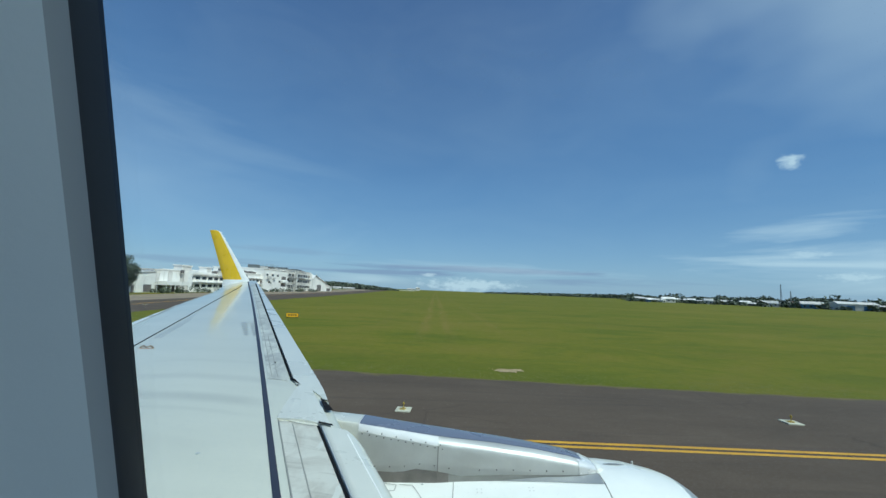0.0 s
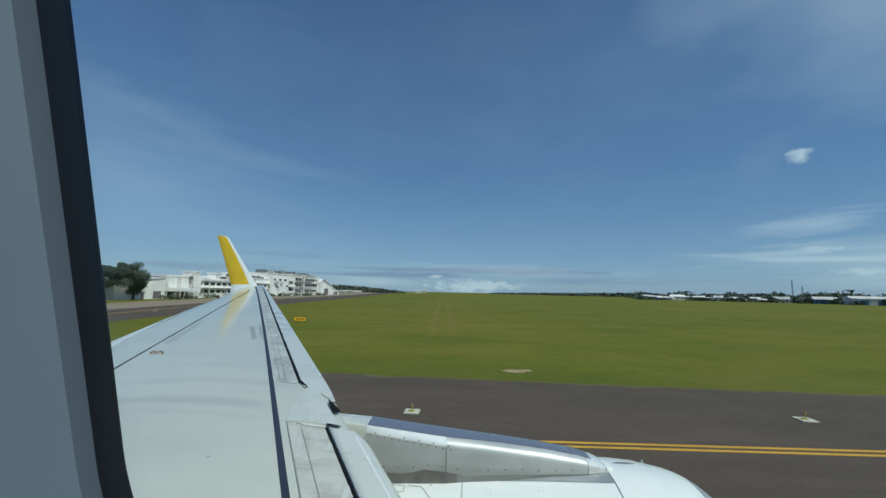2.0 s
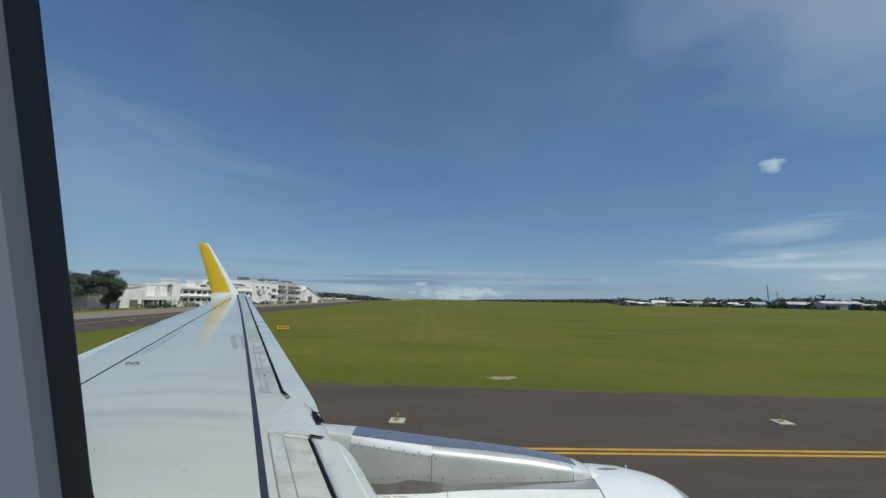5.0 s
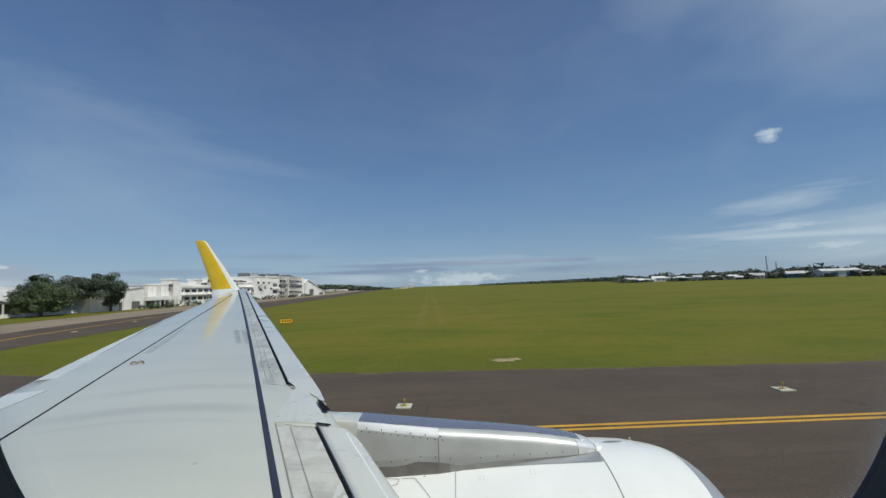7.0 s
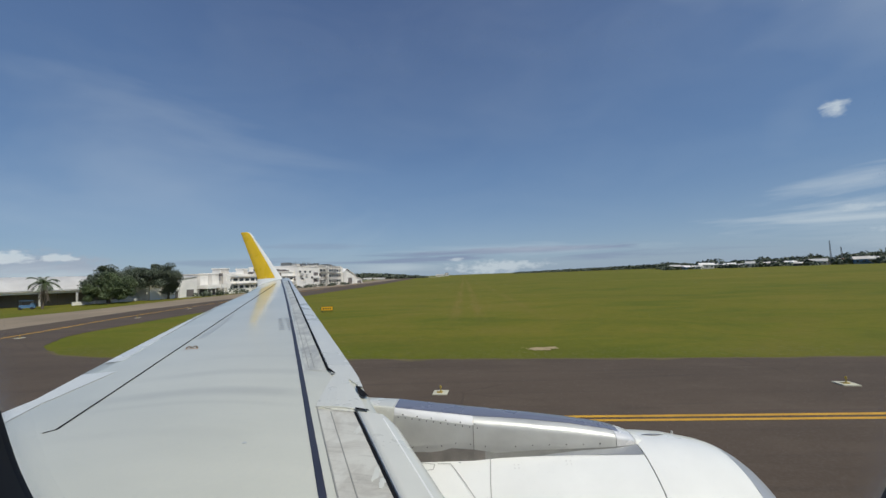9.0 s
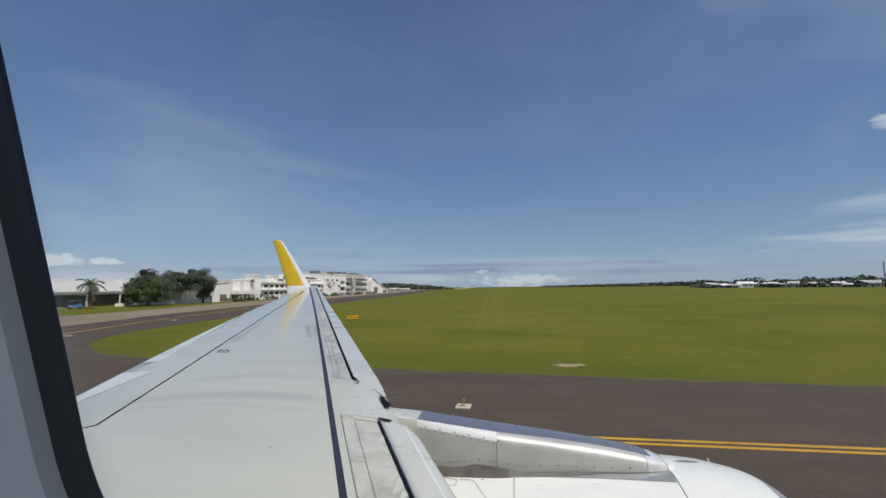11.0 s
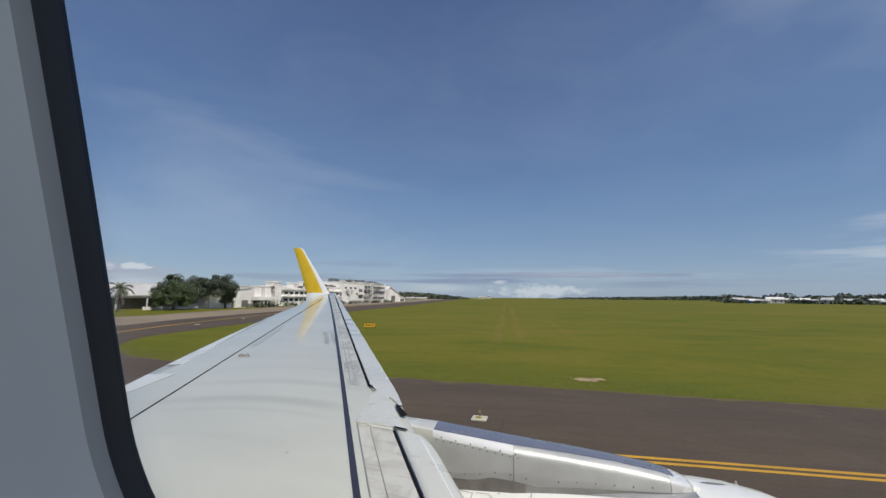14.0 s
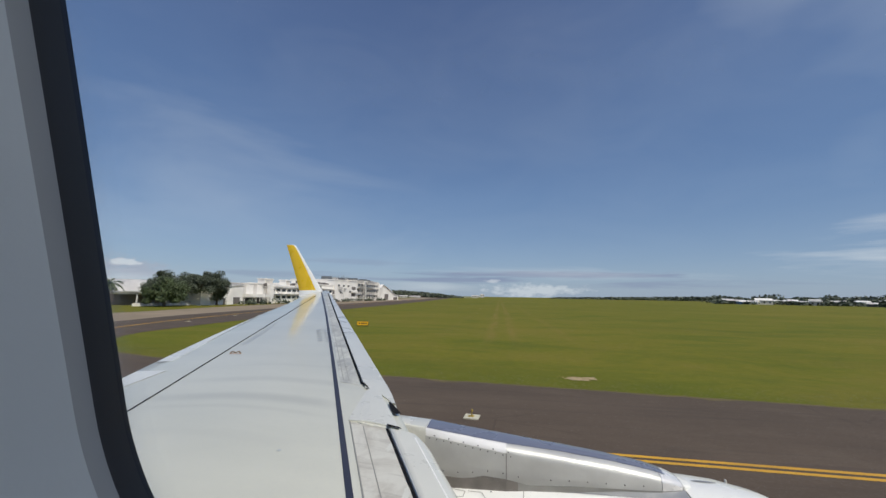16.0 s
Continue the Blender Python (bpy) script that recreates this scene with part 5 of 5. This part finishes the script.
        z = 7.85 if y < 65 else 9.35
        add("roof_plant", "shade_wall", (-3, -1.5, y, y + rnd.uniform(1.3, 2.3), z, z + rnd.uniform(0.8, 1.3)))
    # tall block with plant and masts on its roof
    block(t, "tower", -26, 1.5, 101, 134, 0, 12.3)
    for y, z in ((104, 8.6), (111, 8.6), (118, 8.6), (107, 4.6), (121, 5.2)):
        window_unit(t, 1.5, y, y + 2.6, z, z + 1.3)
    add("dark_bay", "shade_wall", (1.52, 1.6, 125, 131.5, 3.0, 5.0), (1.52, 1.6, 125, 131.5, 7.0, 9.0))
    add("balcony", "concrete", (1.5, 2.8, 124, 133, 5.4, 6.4))
    for k in range(13):
        y = 102 + 2.5 * k
        add("mast", "titan", (-3.2, -3.0, y, y + 0.22, 12.7, 12.7 + rnd.uniform(1.2, 3.4)))
    for k in range(6):
        y = 104 + 5.0 * k
        add("roof_plant", rnd.choice(["shade_wall", "titan", "concrete2"]), (-9, -4, y, y + rnd.uniform(2.0, 4.0), 12.75, 12.75 + rnd.uniform(0.8, 2.0)))
    add("rail", "titan", (-1.2, -1.1, 102, 134, 13.9, 14.0))
    # block under scaffolding, with long dark window bands
    block(t, "tower", -26, 0.5, 134, 181, 0, 13.2, "concrete2")
    for z in (9.6, 5.8, 2.2):
        for k in range(8):
            window_unit(t, 0.5, 138 + 5.3 * k, 142.2 + 5.3 * k, z, z + 1.9)
    add("pier", "concrete", (0.5, 2.2, 148, 150.5, 0, 13.6))
    add("pier", "concrete", (0.5, 1.6, 178.5, 181, 0, 13.0))
    add("ledge", "concrete", (0.5, 1.7, 134, 181, 8.4, 8.9))
    for k in range(9):
        add("scaffold_pole", "titan", (2.3, 2.44, 135 + 3.6 * k, 135.16 + 3.6 * k, 0, 12.8))
    for z in (3.0, 6.0, 9.0, 12.0):
        add("scaffold_deck", "roof", (1.7, 2.5, 134.6, 165, z, z + 0.16))
        add("scaffold_rail", "titan", (2.36, 2.44, 134.6, 165, z + 1.0, z + 1.09))
    for k in range(7):
        y = 138 + 6.0 * k
        add("roof_plant", rnd.choice(["shade_wall", "titan", "shade_wall"]), (-8, -3, y, y + rnd.uniform(2.4, 4.6), 13.65, 13.65 + rnd.uniform(0.6, 1.7)))
    # white gabled hall at the end, lower sheds beyond
    for name, front, deep in (("gable_hall", [(185, 0), (185, 9.4), (191, 12.2), (219, 6.6), (219, 0)], 26), ("end_shed", [(219, 0), (219, 5.6), (238, 3.4), (238, 0)], 18)):
        g = Geo()
        g.poly([(1, y, z) for y, z in front])
        g.grid([[(1, y, z) for y, z in front], [(1 - deep, y, z) for y, z in front]], 0, True, True)
        part(name, g.mesh(name, M["concrete"]), t)
        g = Geo()
        tops = front[1:-1]
        g.grid([[(x, y, z + d) for y, z in tops] for x, d in ((1.6, -0.15), (1.6, 0.18), (1 - deep, 0.18))], 0)
        part("roof", g.mesh("roof", M["concrete"]), t)
    add("dark_bay", "shade_wall", (1.02, 1.1, 196, 206, 0.2, 5.0))
    add("dark_bay", "shade_wall", (1.02, 1.1, 222, 234, 0.2, 2.4))
    # wall units, awnings and posts along the front
    for k in range(34):
        y = rnd.uniform(24, 178)
        z = rnd.choice([0.0, 0.0, 4.3, 7.1])
        x0 = 1.6 if 101 < y < 134 else 0.6 if y >= 134 else 0.05
        wd, ht = rnd.uniform(0.9, 3.2), rnd.uniform(0.6, 1.6)
        add(rnd.choice(["air_unit", "awning", "wall_panel"]), rnd.choice(["concrete", "concrete2", "shade_wall", "roof"]), (x0, x0 + rnd.uniform(0.3, 1.2), y, y + wd, z, z + ht))
    for k in range(16):
        y = 8 + k * 10.6 + rnd.uniform(-2, 2)
        g = Geo()
        g.tube((5.0, y, 0), (5.0, y, rnd.uniform(3.5, 6.0)), 0.10, 0.08, 6)
        part("lamp_post", g.mesh("lamp_post", M["roof"]), t)


terminal()


def low_hangar(x, y, turn, length, depth, h, rise):
    t = thing("low_hangar", pose(x, y, 0, 0, 0, turn), "low open hangar with a pale curved metal roof", "hangar")
    rows = []
    for k in range(15):
        s = k / 14
        z = h + rise * math.sin(math.pi * s) ** 0.8
        rows.append([(-length / 2, -depth / 2 + depth * s, z), (length / 2, -depth / 2 + depth * s, z)])
    g = Geo()
    g.grid(rows, 0, False, True)
    g.grid([[(a, b_, c - 0.3) for a, b_, c in r] for r in rows], 0)
    part("roof", g.mesh("roof", M["roof"]), t)
    for k in range(1, 12):
        q = -length / 2 + length * k / 12
        g = Geo()
        g.grid([[(q - 0.09, r[0][1], r[0][2] + 0.07), (q + 0.09, r[0][1], r[0][2] + 0.07)] for r in rows], 0, False, True)
        part("roof_rib", g.mesh("roof_rib", M["roof"]), t)
    for q in (-length / 2 + 0.1, length / 2 - 0.1):
        g = Geo()
        g.poly([(q, r[0][1], r[0][2] - 0.1) for r in rows])
        part("gable", g.mesh("gable", M["roof"]), t)
    g = Geo()
    g.box(-length / 2, length / 2, -depth / 2 + 0.5, -depth / 2 + 0.8, h - 0.9, h + 0.1)
    part("fascia", g.mesh("fascia", M["concrete"]), t)
    g = Geo()
    g.box(-length / 2, length / 2, depth / 2 - 0.4, depth / 2, 0, h)
    part("back_wall", g.mesh("back_wall", M["shade_wall"]), t)
    for q in (-length / 2, length / 2 - 0.4, -length / 6):
        g = Geo()
        g.box(q, q + 0.4, -depth / 2 + 1.0, depth / 2 - 0.4, 0, h)
        part("side_wall", g.mesh("side_wall", M["shade_wall"]), t)
    for k in range(8):
        a, b_ = -length / 6 + (length * 2 / 3 - 0.4) * k / 8, -length / 6 + (length * 2 / 3 - 0.4) * (k + 1) / 8
        g = Geo()
        g.box(a + 0.42, b_ + 0.36, -depth / 2 + 3.1, -depth / 2 + 3.3, 0, h)
        part("wall_panel", g.mesh("wall_panel", M["shade_wall"]), t)
    for k in range(7):
        g = Geo()
        q = -length / 2 + 0.5 + (length - 1) * k / 6
        g.box(q - 0.2, q + 0.2, -depth / 2 + 0.5, -depth / 2 + 0.9, 0, h)
        part("post", g.mesh("post", M["roof"]), t)


low_hangar(-124, 103, 62, 46, 24, 4.2, 3.9)


def utility_cart(x, y, turn):
    t = thing("utility_cart", pose(x, y, 0, 0, 0, turn), "small blue covered utility cart beside the hangar", "cart")
    g = Geo()
    g.box(-1.3, 1.3, -0.7, 0.7, 0.35, 1.0)
    g.box(0.5, 1.2, -0.65, 0.65, 1.0, 1.35)
    part("body", g.mesh("body", M["roof_blue"]), t)
    g = Geo()
    g.box(-1.25, 0.9, -0.72, 0.72, 1.95, 2.05)
    part("canopy", g.mesh("canopy", M["roof_blue"]), t)
    for sx_ in (-1.15, 0.8):
        for sy_ in (-0.65, 0.65):
            g = Geo()
            g.tube((sx_, sy_, 1.0), (sx_, sy_, 1.95), 0.04, 0.04, 6)
            part("post", g.mesh("post", M["titan"]), t)
            g = Geo()
            g.tube((sx_, sy_ - 0.1, 0.3), (sx_, sy_ + 0.1, 0.3), 0.3, 0.3, 14)
            part("wheel", g.mesh("wheel", M["dark"]), t)


utility_cart(-101.5, 84.5, 40)


def boundary_wall(x, y, turn, n):
    t = thing("boundary_wall", pose(x, y, 0, 0, 0, turn), "low white concrete wall under the shade trees", "wall")
    for k in range(n):
        g = Geo()
        g.box(k * 3.0, k * 3.0 + 2.8, -0.12, 0.12, 0, 0.9)
        part("panel", g.mesh("panel", M["concrete"]), t)
        g = Geo()
        g.box(k * 3.0 + 2.8, k * 3.0 + 3.0, -0.18, 0.18, 0, 1.05)
        part("pier", g.mesh("pier", M["concrete2"]), t)


boundary_wall(-103, 96, 82, 10)


# ---- trees ----
def leaf_cloud(g, centre, radius, count, size, rnd, squash=0.75):
    for _ in range(count):
        d = Vector((rnd.gauss(0, 1), rnd.gauss(0, 1), rnd.gauss(0, 1))).normalized() * radius * (rnd.random() ** 0.4)
        p = Vector(centre) + Vector((d.x, d.y, d.z * squash))
        u = Vector((rnd.gauss(0, 1), rnd.gauss(0, 1), rnd.gauss(0, 0.6))).normalized() * size * rnd.uniform(0.6, 1.4)
        v = u.cross(Vector((rnd.gauss(0, 1), rnd.gauss(0, 1), rnd.gauss(0, 1)))).normalized() * size * rnd.uniform(0.35, 0.7)
        g.poly([p - u, p + v, p + u, p - v])


def tree(x, y, height, spread, seed, label, clumps=34, per=290, size=0.27, base=0.27, leaf="leaf"):
    rnd = random.Random(seed)
    t = thing("tree", pose(x, y, 0), label, "tree")
    g = Geo()
    fork = height * 0.26
    g.tube((0, 0, 0), (0.1, 0, fork), 0.42, 0.3, 10)
    tips = []
    for k in range(9):
        a = 2 * math.pi * k / 9 + rnd.uniform(-0.3, 0.3)
        r = spread * rnd.uniform(0.35, 0.75)
        mid = Vector((math.cos(a) * r * 0.45, math.sin(a) * r * 0.45, fork + (height - fork) * rnd.uniform(0.25, 0.4)))
        tip = Vector((math.cos(a) * r, math.sin(a) * r, fork + (height - fork) * rnd.uniform(0.45, 0.85)))
        g.tube((0.1, 0, fork - 0.2), mid, 0.22, 0.14, 7)
        g.tube(mid, tip, 0.14, 0.05, 6)
        tips.append(tip)
    part("trunk", g.mesh("trunk", M["bark"]), t)
    g = Geo()
    for k in range(clumps):
        a, r = rnd.uniform(0, 2 * math.pi), spread * math.sqrt(rnd.random())
        top = height * (1 - 0.38 * (r / spread) ** 2)
        z = rnd.uniform(height * (base + 0.12 * (1 - r / spread)), top - 0.8) + (rnd.uniform(0, 1.3) if k % 5 == 0 else 0)
        leaf_cloud(g, (math.cos(a) * r, math.sin(a) * r, z), rnd.uniform(0.8, 2.1), per, size, rnd)
    part("crown", g.mesh("crown", M[leaf]), t)


tree(-100.4, 103.6, 10.7, 4.9, 1, "broad dark green shade tree beside the hangar", 62, 360, 0.21)
tree(-98.0, 114.6, 12.6, 7.7, 2, "tall rounded dark green tree beside the terminal", 96, 360, 0.21, base=0.33)
tree(-95.8, 99.0, 8.4, 5.2, 3, "lower lighter green tree below the shade trees", 50, 340, 0.21, base=0.16, leaf="leaf_light")
tree(-95.8, 119.8, 5.0, 1.9, 8, "small dark green tree at the terminal corner", 14, 200, 0.2, base=0.4)


def palm(x, y, height, seed):
    rnd = random.Random(seed)
    t = thing("palm_tree", pose(x, y, 0), "short palm with spiky drooping fronds before the low hangar", "palm tree")
    g = Geo()
    last = Vector((0, 0, 0))
    for k in range(1, 9):
        p = Vector((0.3 * math.sin(k * 0.4), 0.1 * k * 0.3, (height - 1) * k / 8))
        g.tube(last, p, 0.24 - 0.012 * k, 0.23 - 0.012 * k, 8)
        last = p
    part("trunk", g.mesh("trunk", M["bark"]), t)
    for k in range(26):
        dead = k >= 22
        a, up = 2 * math.pi * k / (5 if dead else 22) + rnd.uniform(-0.25, 0.25), -0.5 if dead else rnd.uniform(0.3, 1.7)
        reach = 1.3 if dead else rnd.uniform(2.5, 3.1)
        g = Geo()
        pts = []
        for s in range(10):
            q = s / 9
            pts.append(last + Vector((math.cos(a) * reach * q, math.sin(a) * reach * q, up * 2.6 * q - 2.5 * q * q)))
        side = Vector((-math.sin(a), math.cos(a), 0))
        for p, q in zip(pts, pts[1:]):
            g.tube(p, q, 0.035, 0.03, 4)
            for sgn in (-1, 1):
                for f in (0.1, 0.4, 0.7):
                    b = p.lerp(q, f)
                    g.poly([b, b + (q - p) * 0.3, b + side * sgn * rnd.uniform(0.45, 0.7) + (q - p) * 1.0 - Vector((0, 0, rnd.uniform(0.15, 0.4)))])
        part("frond", g.mesh("frond", M["bark" if dead else "palm"]), t, "dry hanging brown frond" if dead else "")


palm(-97.7, 84.3, 6.9, 4)


def shrubs(name, spots, label, mat, seed, size=0.3, per=60):
    rnd = random.Random(seed)
    g = Geo()
    for x, y, r in spots:
        leaf_cloud(g, (x, y, r * 0.7), r, per, size, rnd, 0.8)
    tagged(new(name, g.mesh(name, M[mat])), label, "shrub", kind="stuff")


rnd = random.Random(21)
shrubs("shrubs", [(-93.0 + rnd.uniform(-1, 3), 128 + rnd.uniform(0, 170), rnd.uniform(0.6, 1.7)) for _ in range(75)], "low green shrubs along the terminal front", "leaf", 5)


def wood(name, spots, label, seed, size, per):
    """A far wood: many small clumps of leaves, uneven on top."""
    rnd = random.Random(seed)
    g = Geo()
    for x, y, r, h in spots:
        for _ in range(per):
            d = Vector((rnd.gauss(0, 0.5), rnd.gauss(0, 0.5), 0)) * r
            z = h * rnd.random() ** 0.7
            s = size * rnd.uniform(0.6, 1.5)
            p = Vector((x, y, 0)) + d + Vector((0, 0, z * (1 - 0.3 * min(1, d.length / r))))
            u = Vector((rnd.uniform(-1, 1), rnd.uniform(-1, 1), rnd.uniform(-0.5, 0.5))) * s
            v = Vector((rnd.uniform(-1, 1), rnd.uniform(-1, 1), rnd.uniform(0.3, 1))) * s
            g.poly([p - u, p + v, p + u, p - v])
    tagged(new(name, g.mesh(name, M["wood"])), label, "woods", kind="stuff")


def polar(az, dist):
    return dist * math.sin(radians(az)), dist * math.cos(radians(az))


rnd = random.Random(31)
spots = []
for k in range(90):
    az = rnd.uniform(-16.5, -7.0)
    x, y = polar(az, rnd.uniform(820, 900))
    h = lerp_table([(-16.5, 15), (-13, 14), (-9, 8), (-7, 4)], az) * rnd.uniform(0.7, 1.05)
    spots.append((x, y, 12, h))
wood("far_wood", spots, "dark green wood at the far end of the runway", 32, 1.9, 120)
spots = []
for k in range(200):
    az = 7 + 20.5 * rnd.random() ** 0.8
    x, y = polar(az, rnd.uniform(1500, 1650))
    spots.append((x, y, 20, lerp_table([(7, 4), (13, 8), (20, 12), (27, 17)], az) * rnd.uniform(0.45, 1.15)))
wood("far_wood", spots, "thin line of dark trees on the horizon", 33, 3.0, 70)
spots = []
for k in range(560):
    az = rnd.uniform(25.5, 66)
    d = rnd.uniform(700, 1000) if k % 4 else rnd.uniform(585, 660)
    x, y = polar(az, d)
    spots.append((x, y, 11 if k % 4 else 5, rnd.uniform(3, 12) * (1 + 0.35 * clamp01((az - 33) / 8)) * (1.35 if k % 11 == 0 else 1) * (1 if k % 4 else 0.45)))
wood("town_trees", spots, "dark green trees among the far houses", 34, 1.7, 100)


def house(x, y, turn, length, depth, h, rise, roof, label, wall="concrete2"):
    t = thing("far_house", pose(x, y, 0, 0, 0, turn), label, "building", "houses across the airfield")
    g = Geo()
    g.box(-length / 2, length / 2, -depth / 2, depth / 2, 0, h)
    part("wall", g.mesh("wall", M[wall]), t)
    g = Geo()
    e = 0.6
    a, b = length / 2 + e, depth / 2 + e
    g.grid([[(-a, -b, h), (a, -b, h)], [(-a, 0, h + rise), (a, 0, h + rise)], [(-a, b, h), (a, b, h)]], 0, False, True)
    g.poly([(-a, -b, h), (-a, 0, h + rise), (-a, b, h)])
    g.poly([(a, -b, h), (a, b, h), (a, 0, h + rise)])
    part("roof", g.mesh("roof", M[roof]), t)
    if length > 30:
        for q in (-6.0, 7.0):
            g = Geo()
            g.box(q - 3.2, q + 3.2, -depth / 2 - 0.08, -depth / 2 + 0.05, 0, h * 0.72)
            part("door", g.mesh("door", M["roof_blue"]), t, "dark blue sliding door")
        return
    n = max(2, int(length / 5))
    for k in range(n):
        g = Geo()
        q = -length / 2 + length * (k + 0.5) / n
        g.box(q - 0.8, q + 0.8, -depth / 2 - 0.06, -depth / 2 + 0.05, h * 0.35, h * 0.75)
        part("window", g.mesh("window", M["glass"]), t)


rnd = random.Random(41)
for k in range(92):
    az = 26.8 + 39.2 * (k + rnd.uniform(-0.6, 0.6)) / 92
    x, y = polar(az, rnd.uniform(590, 760))
    roof = rnd.choice(["roof", "concrete", "roof", "concrete", "roof", "concrete2", "concrete2", "roof_blue", "roof_red", "concrete2", "roof"])
    colour_word = {"roof": "pale metal", "concrete": "white", "roof_blue": "blue metal", "roof_red": "rust red", "concrete2": "grey"}[roof]
    house(x, y, -az + rnd.uniform(-25, 25), rnd.choice([5, 7, 8, 9, 12, 16, 20]), rnd.uniform(6, 11), rnd.uniform(2.4, 5.2), rnd.uniform(1.2, 3.2), roof,
          "small far building with a %s roof" % colour_word, ("concrete", "concrete2", "shade_wall", "concrete2", "roof_blue")[k % 5])
x, y = polar(46.5, 600)
house(x, y, -46.5 + 20, 31, 22, 6.6, 2.6, "concrete2", "large grey hangar with a low gable roof")


for az, dist, length, h, label in ((-4.2, 1500, 70, 6, "long low pale building at the far runway end"), (-3.2, 1480, 14, 11, "small pale block at the far runway end"),
                                   (-13.0, 780, 22, 2.0, "low pale shed below the far wood"), (-14.6, 700, 14, 2.6, "small grey shed below the far wood")):
    x, y = polar(az, dist)
    house(x, y, -az, min(length, 29), 12, h, 1.5, "concrete2", label)


def mast(x, y, h):
    t = thing("radio_mast", pose(x, y, 0), "thin grey lattice radio mast above the town", "mast")
    for sx_, sy_ in ((-1, -1), (1, -1), (0, 1)):
        g = Geo()
        g.tube((sx_ * 0.8, sy_ * 0.8, 0), (sx_ * 0.3, sy_ * 0.3, h), 0.22, 0.16, 5)
        part("leg", g.mesh("leg", M["titan"]), t)
    g = Geo()
    for k in range(14):
        z = h * k / 14
        r = 0.8 - 0.5 * k / 14
        g.tube((-r, -r, z), (r, -r, z + h / 14), 0.1, 0.1, 4)
        g.tube((r, -r, z), (0, r, z + h / 14), 0.1, 0.1, 4)
    part("bracing", g.mesh("bracing", M["titan"]), t)


for az, d, h in ((41.0, 640, 28), (41.8, 645, 20)):
    x, y = polar(az, d)
    mast(x, y, h)

# dusty fringe and grass tufts along the near edge of the field
near_edge = [(x, y) for x, y in field_edge if -30 < x < 62]
fringe = []
for (x0, y0), (x1, y1) in zip(near_edge, near_edge[1:]):
    n = max(2, int(math.hypot(x1 - x0, y1 - y0) / 0.22))
    fringe += [(x0 + (x1 - x0) * k / n, y0 + (y1 - y0) * k / n) for k in range(n)]
g = Geo()
g.grid([[(x, y + 0.10, 0.024) for x, y in fringe],
        [(x, y - 0.06 - 0.55 * max(0.0, noise.noise((x * 0.5, 3.0, 0.0)) + 0.3 * noise.noise((x * 3.1, 5.0, 0.0)) + 0.12), 0.024) for x, y in fringe]], 0, False, False)
tagged(new("ground_verge", g.mesh("ground_verge", M["verge"])), "dusty brown fringe between asphalt and grass", "verge", kind="structure")
rnd = random.Random(51)
g = Geo()
for k in range(5000):
    x, y = fringe[rnd.randrange(len(fringe))]
    x, y = x + rnd.uniform(-0.1, 0.1), y + 0.05 + rnd.random() ** 1.4 * 2.6 - 0.22 * max(0, noise.noise((x * 0.7, 9.0, 0.0)))
    hgt = rnd.uniform(0.008, 0.02)
    a = rnd.uniform(0, math.pi)
    dx, dy = math.cos(a) * 0.05, math.sin(a) * 0.05
    lx, ly = rnd.uniform(-0.14, 0.14), rnd.uniform(-0.04, 0.16)
    g.poly([(x - dx, y - dy, 0.006), (x + dx, y + dy, 0.006), (x + lx, y + ly, hgt)])
tagged(new("grass_tufts", g.mesh("grass_tufts", M["blade"])), "uneven grass tufts along the taxiway edge", "grass", kind="stuff")
